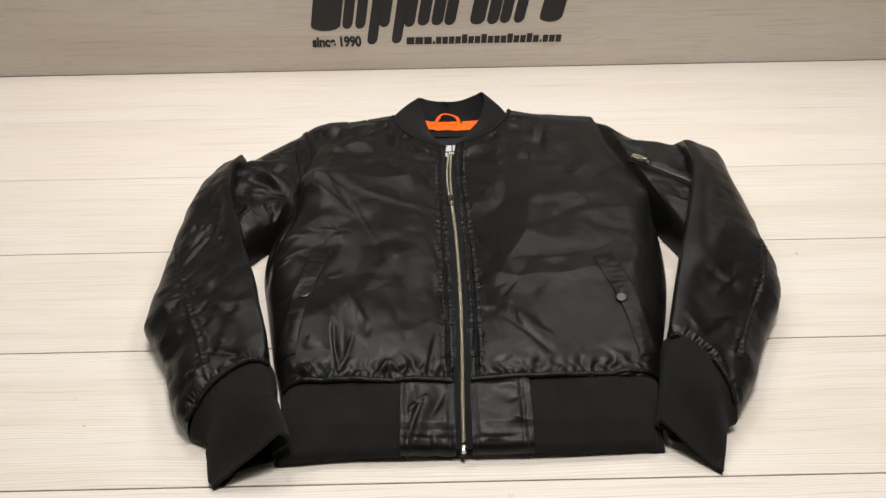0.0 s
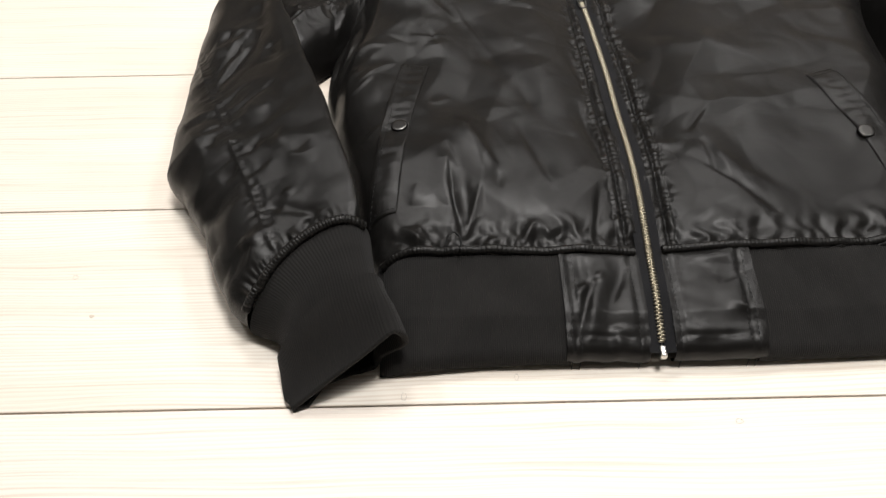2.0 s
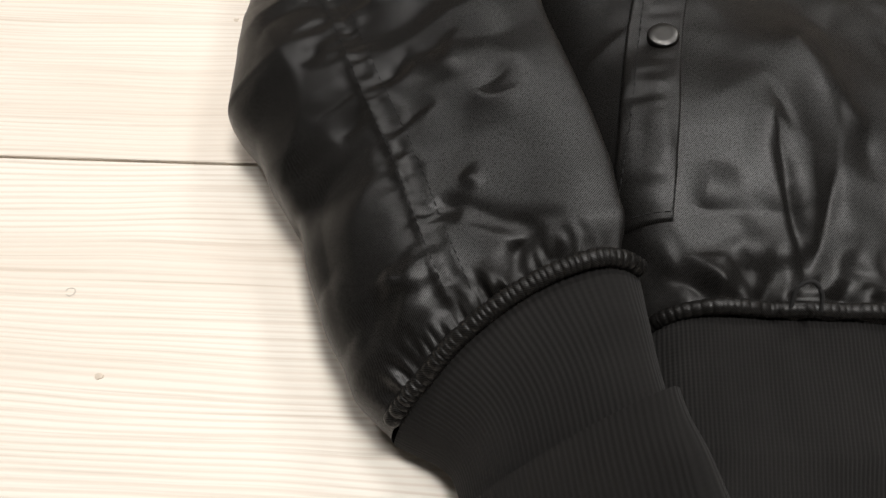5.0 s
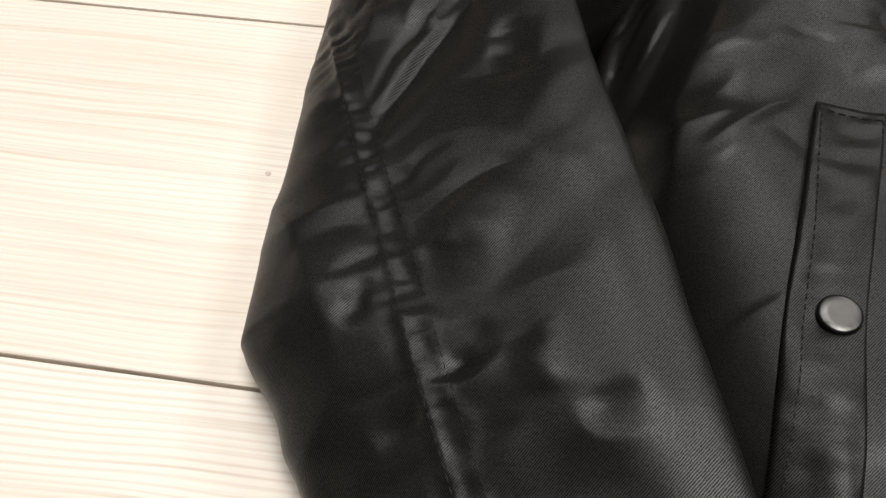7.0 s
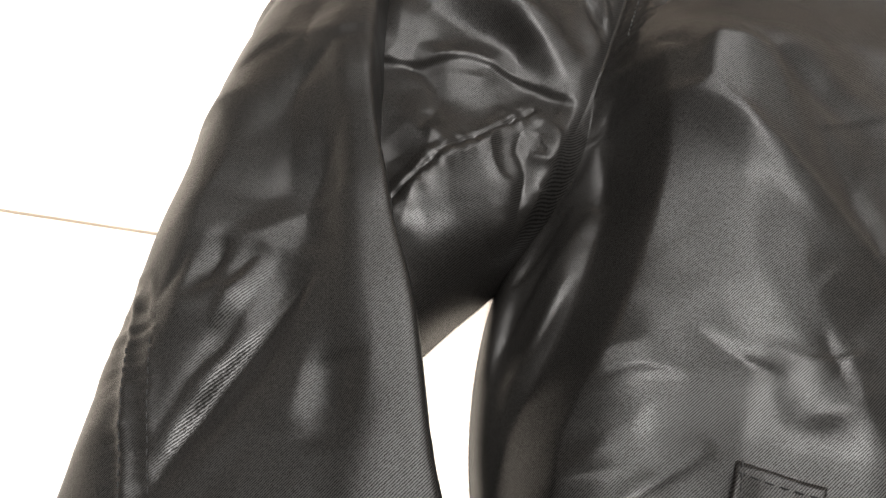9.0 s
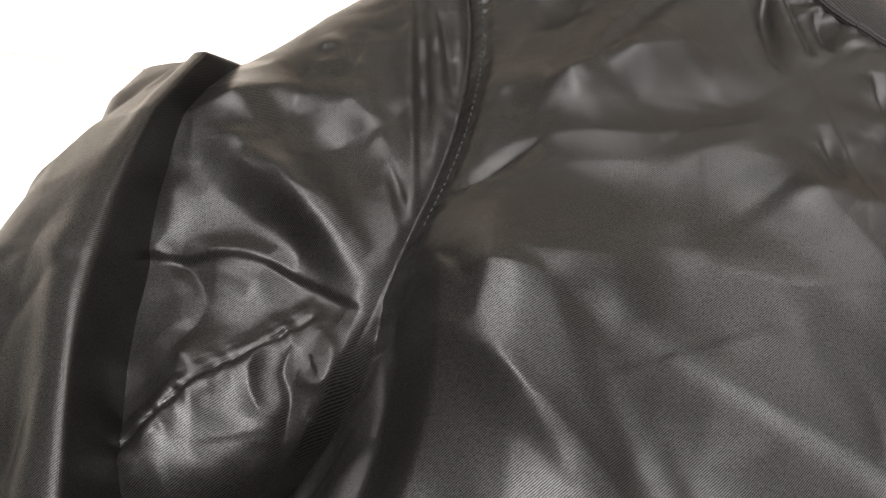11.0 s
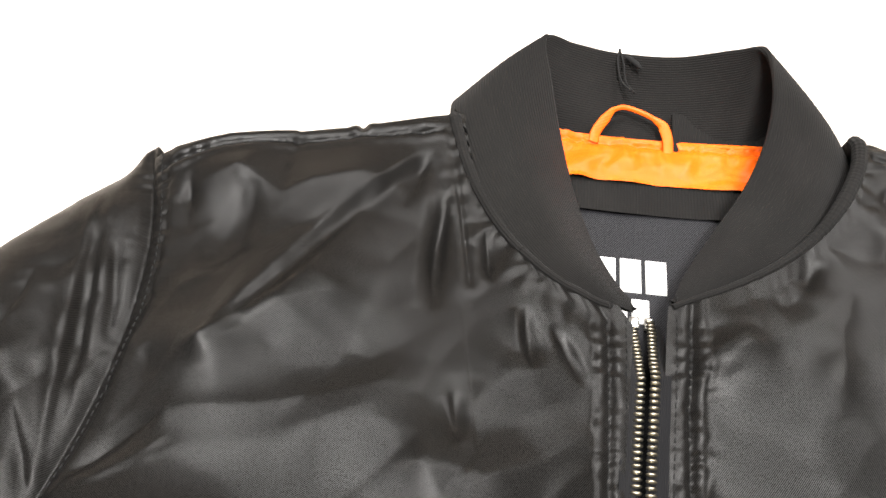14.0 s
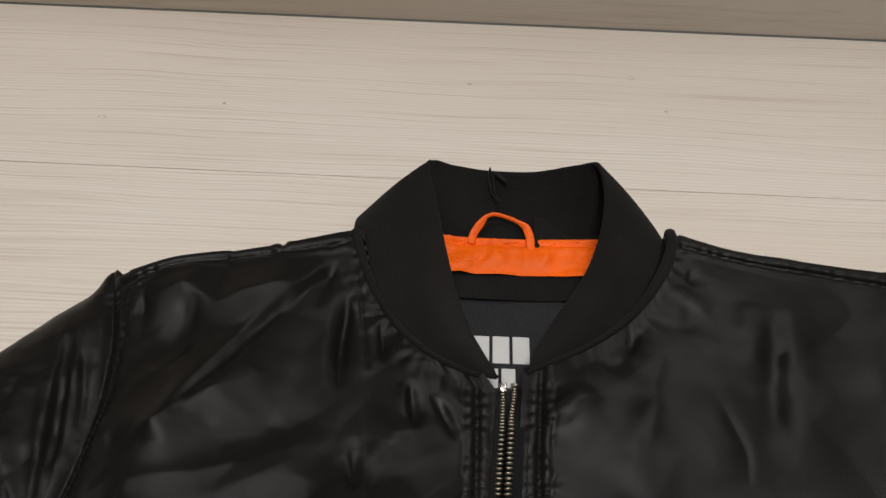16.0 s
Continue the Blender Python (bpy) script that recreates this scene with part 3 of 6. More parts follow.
arm_l = Folds(0.0006, 0.048, 11, 0.00010, 0.20)
SLEEVE_SEAM = [(-0.344, 0.326), (-0.325, 0.277), (-0.303, 0.228), (-0.285, 0.186), (-0.269, 0.152), (-0.255, 0.117), (-0.246, 0.097)]
arm_l.seam([(-0.352, 0.346)] + SLEEVE_SEAM, 0.0006, 0.0005, 0.009, 0.008, ladder=-0.0010)
arm_l.seam([(-0.262, 0.062), (-0.253, 0.074), (-0.237, 0.088), (-0.216, 0.101), (-0.195, 0.109), (-0.178, 0.112)], 0.0, 0.0017, 0.0056, 0.010, ladder=-0.0028, band=0.008)
arm_r = Folds(0.0012, 0.055, 12, 0.0002, 0.12)
arm_r.seam([(0.450, 0.330), (0.430, 0.270), (0.405, 0.215), (0.375, 0.165), (0.350, 0.120)], 0.0012, 0.0012, 0.010, 0.008)
arm_r.seam([(0.334, 0.070), (0.326, 0.089), (0.310, 0.118), (0.292, 0.135), (0.276, 0.142)], 0.0, 0.0017, 0.0056, 0.010, ladder=0.0028, band=0.008)
crumple_l = Folds(0.0012, 0.036, 14, 0.0001, 0.16)
crumple_l.lip([(-0.300, 0.466), (-0.277, 0.466), (-0.254, 0.470), (-0.230, 0.465), (-0.206, 0.457)], 0.0026, 0.0022, 0.022)
crumple_l.lip([(-0.222, 0.453), (-0.242, 0.436), (-0.255, 0.424), (-0.266, 0.412), (-0.280, 0.392)], 0.004, 0.005, 0.012)
crumple_l.seam([(-0.275, 0.396), (-0.255, 0.424), (-0.242, 0.436), (-0.227, 0.451)], 0.0010, 0.0008, 0.0095, 0.007)
crumple_r = Folds(0.0020, 0.040, 15, 0.0003, 0.16)
tab_folds = Folds(0.0006, 0.030, 16, 0.0003)
body.lip([(-0.188, 0.482), (-0.184, 0.455), (-0.181, 0.423), (-0.186, 0.389), (-0.192, 0.364), (-0.198, 0.347), (-0.206, 0.325), (-0.208, 0.300), (-0.206, 0.265)], 0.0190, 0.0130, 0.3, 0.035)
for tab_x in (-0.0255, 0.0215, 0.0505, 0.1030):
    tab_folds.seam([(tab_x, 0.032), (tab_x - 0.001, 0.106)], 0.0006, 0.0003, 0.009, 0.006)
for tab_x in (-0.033, 0.0455):
    tab_folds.seam([(tab_x + 0.004, 0.0385), (tab_x + 0.058, 0.0385)], 0.0003, 0.0005, 0.017, 0.008)

# creases and ridges of each piece
body.ridge(-0.066, 0.686, -0.131, 0.600, 0.0060, -0.0018)
body.ridge(-0.154, 0.654, -0.158, 0.596, 0.0060, -0.0030)
body.ridge(-0.063, 0.666, -0.060, 0.594, 0.0030, -0.0028)
body.ridge(-0.073, 0.685, -0.081, 0.645, 0.0030, -0.0020)
body.ridge(-0.022, 0.601, -0.015, 0.571, 0.0030, -0.0020)
body.ridge(-0.008, 0.597, 0.009, 0.567, 0.0030, -0.0020)
body.ridge(-0.037, 0.642, -0.039, 0.612, 0.0030, -0.0015)
body.ridge(-0.005, 0.508, 0.005, 0.481, 0.0060, -0.0025)
body.ridge(-0.189, 0.496, -0.162, 0.522, 0.0025, -0.0022)
body.ridge(-0.173, 0.558, -0.165, 0.543, 0.0030, -0.0015)
body.ridge(-0.185, 0.653, -0.178, 0.629, 0.0030, -0.0015)
body.ridge(-0.048, 0.564, -0.043, 0.535, 0.0040, -0.0018)
body.ridge(-0.166, 0.475, -0.114, 0.442, 0.0050, -0.0025)
body.ridge(-0.203, 0.421, -0.222, 0.334, 0.0050, 0.0032)
body.ridge(-0.209, 0.402, -0.222, 0.346, 0.0035, -0.0030)
body.ridge(-0.207, 0.337, -0.199, 0.309, 0.0090, -0.0040)
body.ridge(-0.143, 0.337, -0.115, 0.345, 0.0070, 0.0025)
body.ridge(0.112, 0.643, 0.101, 0.623, 0.0040, -0.0032)
body.ridge(0.117, 0.610, 0.100, 0.541, 0.0090, 0.0030, 0.0030)
body.ridge(0.177, 0.664, 0.176, 0.611, 0.0080, 0.0030)
body.ridge(0.209, 0.678, 0.185, 0.549, 0.0090, 0.0034)
body.ridge(0.193, 0.658, 0.178, 0.577, 0.0050, -0.0024)
body.ridge(0.080, 0.604, 0.053, 0.573, 0.0080, 0.0030)
body.ridge(0.089, 0.615, 0.105, 0.623, 0.0040, -0.0020)
body.ridge(0.151, 0.682, 0.139, 0.639, 0.0070, -0.0022)
body.ridge(0.145, 0.609, 0.142, 0.546, 0.0120, 0.0024)
body.ridge(0.133, 0.672, 0.156, 0.655, 0.0060, 0.0020)
body.ridge(-0.024, 0.642, 0.002, 0.615, 0.0040, -0.0022)
body.ridge(-0.094, 0.655, -0.144, 0.559, 0.0050, -0.0026)
body.ridge(-0.148, 0.467, -0.030, 0.245, 0.0070, -0.0026, -0.0030)
body.ridge(-0.109, 0.431, -0.063, 0.330, 0.0050, -0.0025)
body.ridge(-0.179, 0.482, 0.012, 0.408, 0.0060, 0.0016)
body.ridge(-0.117, 0.180, -0.104, 0.116, 0.0022, -0.0026)
body.ridge(-0.089, 0.169, -0.104, 0.116, 0.0022, -0.0024)
body.ridge(-0.102, 0.180, -0.102, 0.131, 0.0050, 0.0022)
body.ridge(-0.104, 0.226, -0.071, 0.174, 0.0050, 0.0022)
body.ridge(-0.064, 0.106, -0.046, 0.137, 0.0030, 0.0030)
body.ridge(-0.046, 0.135, -0.031, 0.107, 0.0030, 0.0026)
body.ridge(-0.019, 0.117, -0.010, 0.098, 0.0030, 0.0024)
body.ridge(0.008, 0.171, -0.007, 0.096, 0.0026, -0.0028)
body.ridge(0.007, 0.253, 0.019, 0.184, 0.0035, -0.0030)
body.ridge(0.002, 0.357, 0.022, 0.273, 0.0040, -0.0020)
body.ridge(-0.094, 0.112, -0.070, 0.118, 0.0040, 0.0024)
body.ridge(-0.154, 0.121, -0.126, 0.109, 0.0040, 0.0024)
body.ridge(-0.139, 0.132, -0.118, 0.102, 0.0024, -0.0022)
body.ridge(-0.076, 0.187, -0.074, 0.162, 0.0040, -0.0020)
body.ridge(-0.053, 0.324, -0.036, 0.250, 0.0050, -0.0016)
body.ridge(-0.100, 0.230, -0.073, 0.178, 0.0050, 0.0022)
body.ridge(-0.056, 0.248, -0.025, 0.152, 0.0045, -0.0022)
body.ridge(-0.150, 0.122, -0.129, 0.112, 0.0035, 0.0024)
body.ridge(-0.091, 0.111, -0.075, 0.101, 0.0030, 0.0020)
body.ridge(-0.011, 0.127, 0.005, 0.103, 0.0040, 0.0024)
body.ridge(0.003, 0.282, 0.011, 0.224, 0.0040, -0.0022)
body.ridge(0.084, 0.201, 0.151, 0.131, 0.0036, -0.0034)
body.ridge(0.083, 0.212, 0.162, 0.145, 0.0090, 0.0025)
body.ridge(0.103, 0.127, 0.122, 0.099, 0.0040, 0.0028)
body.ridge(0.115, 0.261, 0.089, 0.224, 0.0026, -0.0026)
body.ridge(0.100, 0.216, 0.105, 0.176, 0.0030, -0.0026)
body.ridge(0.051, 0.223, 0.085, 0.210, 0.0040, 0.0022)
body.ridge(0.061, 0.193, 0.046, 0.122, 0.0040, -0.0032)
body.ridge(0.061, 0.336, 0.095, 0.231, 0.0090, 0.0030)
body.ridge(0.166, 0.097, 0.183, 0.114, 0.0030, 0.0030)
body.ridge(0.181, 0.112, 0.191, 0.091, 0.0030, 0.0030)
body.ridge(0.120, 0.104, 0.168, 0.121, 0.0080, 0.0030)
body.ridge(0.200, 0.101, 0.236, 0.111, 0.0040, 0.0025)
body.ridge(0.059, 0.106, 0.096, 0.116, 0.0060, 0.0025)
body.ridge(0.107, 0.376, 0.198, 0.319, 0.0100, 0.0018)
body.ridge(0.123, 0.434, 0.267, 0.455, 0.0120, 0.0020)
body.ridge(0.059, 0.378, 0.074, 0.330, 0.0040, -0.0024)
body.ridge(0.066, 0.485, 0.092, 0.477, 0.0040, -0.0022)
body.ridge(0.322, 0.418, 0.298, 0.321, 0.0050, -0.0030)
body.ridge(0.269, 0.521, 0.292, 0.368, 0.0090, 0.0020)
body.ridge(0.161, 0.526, 0.239, 0.492, 0.0090, -0.0018)
arm_l.ridge(-0.289, 0.240, -0.263, 0.237, 0.0070, -0.0024)
arm_l.ridge(-0.316, 0.214, -0.306, 0.220, 0.0035, 0.0020)
arm_l.ridge(-0.315, 0.252, -0.302, 0.266, 0.0040, 0.0016)
arm_l.ridge(-0.319, 0.280, -0.288, 0.350, 0.0032, 0.0024, 0.0020)
arm_l.ridge(-0.294, 0.236, -0.266, 0.260, 0.0070, -0.0030)
arm_l.ridge(-0.322, 0.286, -0.287, 0.354, 0.0040, 0.0022, 0.0020)
arm_l.ridge(-0.305, 0.335, -0.298, 0.359, 0.0036, 0.0028)
arm_l.ridge(-0.329, 0.339, -0.320, 0.368, 0.0036, 0.0026)
arm_l.ridge(-0.312, 0.306, -0.297, 0.346, 0.0070, -0.0012)
arm_l.ridge(-0.282, 0.313, -0.261, 0.312, 0.0070, 0.0026)
arm_l.ridge(-0.296, 0.460, -0.276, 0.415, 0.0080, -0.0020)
arm_l.ridge(-0.300, 0.394, -0.285, 0.356, 0.0090, 0.0020)
arm_l.ridge(-0.298, 0.168, -0.284, 0.180, 0.0036, 0.0022)
arm_l.ridge(-0.282, 0.188, -0.270, 0.197, 0.0030, 0.0018)
arm_l.ridge(-0.316, 0.206, -0.308, 0.215, 0.0030, 0.0018)
arm_l.ridge(-0.237, 0.178, -0.223, 0.193, 0.0034, 0.0022)
arm_l.ridge(-0.235, 0.109, -0.222, 0.095, 0.0026, -0.0030)
arm_l.ridge(-0.222, 0.107, -0.214, 0.123, 0.0036, 0.0032)
arm_l.ridge(-0.270, 0.109, -0.262, 0.100, 0.0030, -0.0026)
arm_l.ridge(-0.259, 0.118, -0.262, 0.098, 0.0030, -0.0020)
arm_l.ridge(-0.254, 0.135, -0.242, 0.128, 0.0040, 0.0020)
arm_l.ridge(-0.297, 0.109, -0.279, 0.090, 0.0080, -0.0022)
arm_l.ridge(-0.243, 0.145, -0.235, 0.139, 0.0030, -0.0016)
arm_l.ridge(-0.302, 0.228, -0.280, 0.236, 0.0040, -0.0020)
arm_l.ridge(-0.252, 0.205, -0.247, 0.186, 0.0050, -0.0026)
crumple_l.ridge(-0.262, 0.515, -0.208, 0.464, 0.0080, 0.0040)
crumple_l.ridge(-0.275, 0.493, -0.224, 0.465, 0.0090, -0.0040)
crumple_l.ridge(-0.287, 0.503, -0.288, 0.463, 0.0080, 0.0030)
crumple_l.ridge(-0.291, 0.525, -0.211, 0.473, 0.0120, 0.0030)
crumple_l.ridge(-0.220, 0.628, -0.195, 0.506, 0.0035, -0.0035)
crumple_l.ridge(-0.210, 0.630, -0.191, 0.539, 0.0035, -0.0026)
crumple_l.ridge(-0.244, 0.581, -0.200, 0.492, 0.0060, 0.0032)
crumple_l.ridge(-0.224, 0.604, -0.202, 0.517, 0.0050, 0.0028)
crumple_l.ridge(-0.258, 0.558, -0.234, 0.527, 0.0090, 0.0030)
crumple_l.ridge(-0.293, 0.525, -0.205, 0.467, 0.0080, 0.0050)
crumple_l.ridge(-0.268, 0.548, -0.216, 0.505, 0.0140, -0.0050)
crumple_l.ridge(-0.278, 0.469, -0.236, 0.471, 0.0060, 0.0040)
crumple_l.ridge(-0.248, 0.464, -0.216, 0.453, 0.0070, -0.0040)
crumple_l.ridge(-0.213, 0.520, -0.199, 0.489, 0.0025, -0.0022)
crumple_l.ridge(-0.256, 0.589, -0.236, 0.565, 0.0050, 0.0020)
crumple_r.ridge(0.284, 0.636, 0.312, 0.545, 0.0050, -0.0030)
crumple_r.ridge(0.285, 0.590, 0.385, 0.586, 0.0090, 0.0040)
crumple_r.ridge(0.312, 0.545, 0.407, 0.470, 0.0060, 0.0030)
crumple_r.ridge(0.302, 0.415, 0.348, 0.359, 0.0050, -0.0050)
crumple_r.ridge(0.311, 0.387, 0.328, 0.298, 0.0060, 0.0050)
crumple_r.ridge(0.325, 0.360, 0.348, 0.346, 0.0040, -0.0040)
crumple_r.ridge(0.313, 0.429, 0.301, 0.311, 0.0050, 0.0040)
crumple_r.ridge(0.335, 0.435, 0.380, 0.405, 0.0060, 0.0040)
arm_r.ridge(0.422, 0.500, 0.362, 0.320, 0.0080, -0.0026)
arm_r.ridge(0.411, 0.356, 0.356, 0.273, 0.0070, 0.0030)
arm_r.ridge(0.336, 0.251, 0.382, 0.218, 0.0060, -0.0026)
arm_r.ridge(0.341, 0.199, 0.392, 0.250, 0.0050, 0.0030)
arm_r.ridge(0.323, 0.160, 0.369, 0.178, 0.0050, 0.0030)
arm_r.ridge(0.309, 0.133, 0.350, 0.159, 0.0040, -0.0026)
arm_r.ridge(0.366, 0.168, 0.361, 0.097, 0.0070, 0.0030)
arm_r.ridge(0.335, 0.132, 0.337, 0.081, 0.0050, -0.0026)
arm_r.ridge(0.362, 0.320, 0.314, 0.210, 0.0090, 0.0024)
arm_r.ridge(0.413, 0.249, 0.392, 0.168, 0.0070, -0.0025)
arm_r.ridge(0.300, 0.170, 0.312, 0.142, 0.0040, 0.0024)
tab_folds.ridge(0.005, 0.099, -0.022, 0.022, 0.0050, 0.0042, 0.0030)
tab_folds.ridge(-0.004, 0.094, -0.026, 0.026, 0.0030, -0.0039, 0.0020)
tab_folds.ridge(0.019, 0.099, -0.002, 0.056, 0.0040, -0.0036)
tab_folds.ridge(-0.015, 0.080, 0.000, 0.087, 0.0030, 0.0027)
tab_folds.ridge(-0.025, 0.066, -0.009, 0.080, 0.0030, 0.0030)
tab_folds.ridge(0.003, 0.047, 0.007, 0.021, 0.0040, 0.0027)
tab_folds.ridge(-0.022, 0.105, -0.015, 0.075, 0.0050, -0.0024)
tab_folds.ridge(0.060, 0.098, 0.103, 0.099, 0.0040, 0.0018)
tab_folds.ridge(0.081, 0.077, 0.116, 0.091, 0.0040, -0.0024)
tab_folds.ridge(0.088, 0.063, 0.107, 0.054, 0.0040, 0.0024)
tab_folds.ridge(0.107, 0.087, 0.097, 0.036, 0.0040, -0.0021)
tab_folds.ridge(0.050, 0.037, 0.089, 0.045, 0.0070, 0.0018)


# flat patches between the creases
body.plate([(-0.160, 0.474), (-0.090, 0.490), (-0.015, 0.480), (0.005, 0.420), (-0.040, 0.310), (-0.110, 0.330), (-0.150, 0.380)], 0.060, -0.015, 0.045)
body.plate([(-0.165, 0.528), (-0.120, 0.538), (-0.075, 0.556), (-0.085, 0.562), (-0.120, 0.556), (-0.150, 0.548)], -0.09, 0.18, 0.020)
body.plate([(-0.160, 0.654), (-0.137, 0.642), (-0.124, 0.6515), (-0.104, 0.6586), (-0.106, 0.641), (-0.123, 0.626), (-0.138, 0.617), (-0.150, 0.635)], 0.11, -0.30)
body.plate([(-0.176, 0.523), (-0.180, 0.560), (-0.168, 0.589), (-0.140, 0.609), (-0.1496, 0.586), (-0.163, 0.547)], 0.21, -0.12)
body.plate([(-0.140, 0.560), (-0.124, 0.580), (-0.104, 0.590), (-0.092, 0.578), (-0.081, 0.5655), (-0.100, 0.567), (-0.120, 0.562)], 0.09, -0.20)
body.plate([(-0.175, 0.499), (-0.143, 0.518), (-0.108, 0.526), (-0.080, 0.546), (-0.053, 0.541), (-0.072, 0.520), (-0.0885, 0.503), (-0.113, 0.491), (-0.146, 0.489)], 0.08, -0.06)
body.plate([(-0.056, 0.524), (-0.034, 0.520), (0.009, 0.547), (0.012, 0.525), (0.0055, 0.5076), (-0.036, 0.499)], 0.13, -0.05, 0.024)
body.plate([(-0.0305, 0.558), (-0.025, 0.568), (-0.017, 0.569), (-0.011, 0.557), (-0.022, 0.547)], 0.08, -0.18, 0.020)
body.plate([(0.051, 0.577), (0.076, 0.596), (0.078, 0.590), (0.056, 0.570)], 0.08, -0.21, 0.020)
body.plate([(-0.148, 0.5605), (-0.1325, 0.609), (-0.081, 0.682), (-0.103, 0.632), (-0.115, 0.5996), (-0.125, 0.585)], -0.15, 0.24, 0.024)
body.plate([(-0.167, 0.461), (-0.148, 0.461), (-0.1365, 0.433), (-0.117, 0.406), (-0.106, 0.384), (-0.119, 0.393), (-0.144, 0.418), (-0.168, 0.445)], 0.22, -0.15)
body.plate([(-0.134, 0.379), (-0.105, 0.384), (-0.0906, 0.375), (-0.093, 0.351), (-0.115, 0.349), (-0.126, 0.366)], 0.11, 0.00)
body.plate([(-0.203, 0.310), (-0.167, 0.345), (-0.150, 0.354), (-0.151, 0.329), (-0.160, 0.2955), (-0.174, 0.273), (-0.205, 0.267), (-0.207, 0.285)], 0.17, -0.03)
body.plate([(-0.197, 0.348), (-0.1835, 0.352), (-0.178, 0.347), (-0.195, 0.342)], 0.12, -0.15, 0.016)
body.plate([(-0.116, 0.186), (-0.1125, 0.139), (-0.107, 0.120), (-0.088, 0.166)], 0.15, -0.12, 0.024)
body.plate([(-0.1005, 0.226), (-0.0795, 0.202), (-0.071, 0.179), (-0.086, 0.180)], 0.24, -0.06, 0.020)
arm_l.plate([(-0.297, 0.221), (-0.280, 0.229), (-0.244, 0.219), (-0.247, 0.205), (-0.262, 0.199), (-0.282, 0.212)], 0.08, -0.02, 0.028)
arm_l.plate([(-0.253, 0.1815), (-0.239, 0.189), (-0.222, 0.1755), (-0.225, 0.168), (-0.242, 0.1695)], 0.045, -0.02, 0.024)
arm_l.plate([(-0.307, 0.145), (-0.287, 0.155), (-0.267, 0.1475), (-0.287, 0.1435)], 0.13, -0.08, 0.022)
arm_l.plate([(-0.308, 0.176), (-0.287, 0.185), (-0.283, 0.181), (-0.299, 0.173)], 0.07, -0.05, 0.022)
arm_l.plate([(-0.266, 0.156), (-0.235, 0.160), (-0.202, 0.1465), (-0.190, 0.135), (-0.249, 0.128)], 0.045, -0.02, 0.028)
arm_l.plate([(-0.301, 0.245), (-0.288, 0.260), (-0.2856, 0.255), (-0.299, 0.243)], 0.10, -0.13, 0.022)

crumple_l.plate([(-0.300, 0.518), (-0.278, 0.5355), (-0.248, 0.509), (-0.208, 0.476), (-0.247, 0.476), (-0.280, 0.4754)], 0.05, -0.20, 0.020)
crumple_l.plate([(-0.263, 0.4614), (-0.240, 0.461), (-0.232, 0.456), (-0.259, 0.441)], 0.02, -0.22, 0.012)
crumple_l.plate([(-0.267, 0.389), (-0.263, 0.429), (-0.255, 0.420), (-0.253, 0.401), (-0.240, 0.387), (-0.249, 0.375)], 0.08, -0.16, 0.012)
crumple_l.roll([(-0.2251, 0.4519), (-0.2367, 0.4425), (-0.241, 0.4302), (-0.2358, 0.4186), (-0.2271, 0.4164)], 0.0034, 0.0056)
crumple_l.roll([(-0.2224, 0.4489), (-0.2156, 0.4394), (-0.2174, 0.429), (-0.2261, 0.4301)], 0.0032, 0.0050)
crumple_l.roll([(-0.2300, 0.4400), (-0.2310, 0.4310), (-0.2264, 0.4219), (-0.2273, 0.405), (-0.2283, 0.3869)], 0.0022, -0.0050)
crumple_l.roll([(-0.2310, 0.4050), (-0.2325, 0.3900)], 0.0034, 0.0030)
crumple_l.roll([(-0.1986, 0.4364), (-0.2031, 0.4257), (-0.2133, 0.4155), (-0.218, 0.4077)], 0.0040, 0.0050)
crumple_l.roll([(-0.2080, 0.4330), (-0.2130, 0.4240), (-0.2200, 0.4180)], 0.0024, -0.0040)
crumple_l.roll([(-0.2870, 0.4690), (-0.2700, 0.4590), (-0.2640, 0.4470), (-0.2680, 0.4300)], 0.0040, -0.0045)
body.roll([(-0.1995, 0.4450), (-0.2045, 0.4295), (-0.2162, 0.4191)], 0.0040, 0.0052)
body.roll([(-0.2068, 0.4203), (-0.2121, 0.4101), (-0.2173, 0.4002), (-0.2251, 0.3884)], 0.0020, -0.0056)
body.roll([(-0.1977, 0.4165), (-0.2075, 0.3979), (-0.2174, 0.3794), (-0.2248, 0.3685)], 0.0042, 0.0050)
body.roll([(-0.2097, 0.4051), (-0.2179, 0.3836), (-0.2243, 0.3646), (-0.2271, 0.3502)], 0.0018, -0.0050)
body.roll([(-0.2060, 0.3850), (-0.2130, 0.3660), (-0.2200, 0.3500), (-0.2240, 0.3300)], 0.0034, 0.0036)
body.roll([(-0.2030, 0.3860), (-0.2100, 0.3690), (-0.2150, 0.3560)], 0.0016, -0.0030)
body.roll([(-0.1987, 0.4439), (-0.1954, 0.4272), (-0.1965, 0.4124)], 0.0014, -0.0034)
arm_l.roll([(-0.3298, 0.3653), (-0.3343, 0.3524), (-0.3395, 0.3419)], 0.0024, 0.0024)
arm_l.roll([(-0.3087, 0.3617), (-0.3162, 0.3458)], 0.0026, 0.0022)
arm_l.roll([(-0.2924, 0.3546), (-0.3047, 0.3351), (-0.319, 0.3173)], 0.0036, 0.0030)
arm_l.roll([(-0.2969, 0.3379), (-0.3104, 0.3134), (-0.320, 0.2843), (-0.3242, 0.2746)], 0.0030, 0.0030)
arm_l.roll([(-0.2595, 0.2698), (-0.2829, 0.2548), (-0.3034, 0.2407)], 0.0040, 0.0030)
arm_l.plate([(-0.3146, 0.4574), (-0.3121, 0.4117), (-0.3056, 0.3819), (-0.2876, 0.3557), (-0.272, 0.362), (-0.288, 0.430), (-0.296, 0.480)], 0.10, 0.04, 0.025)
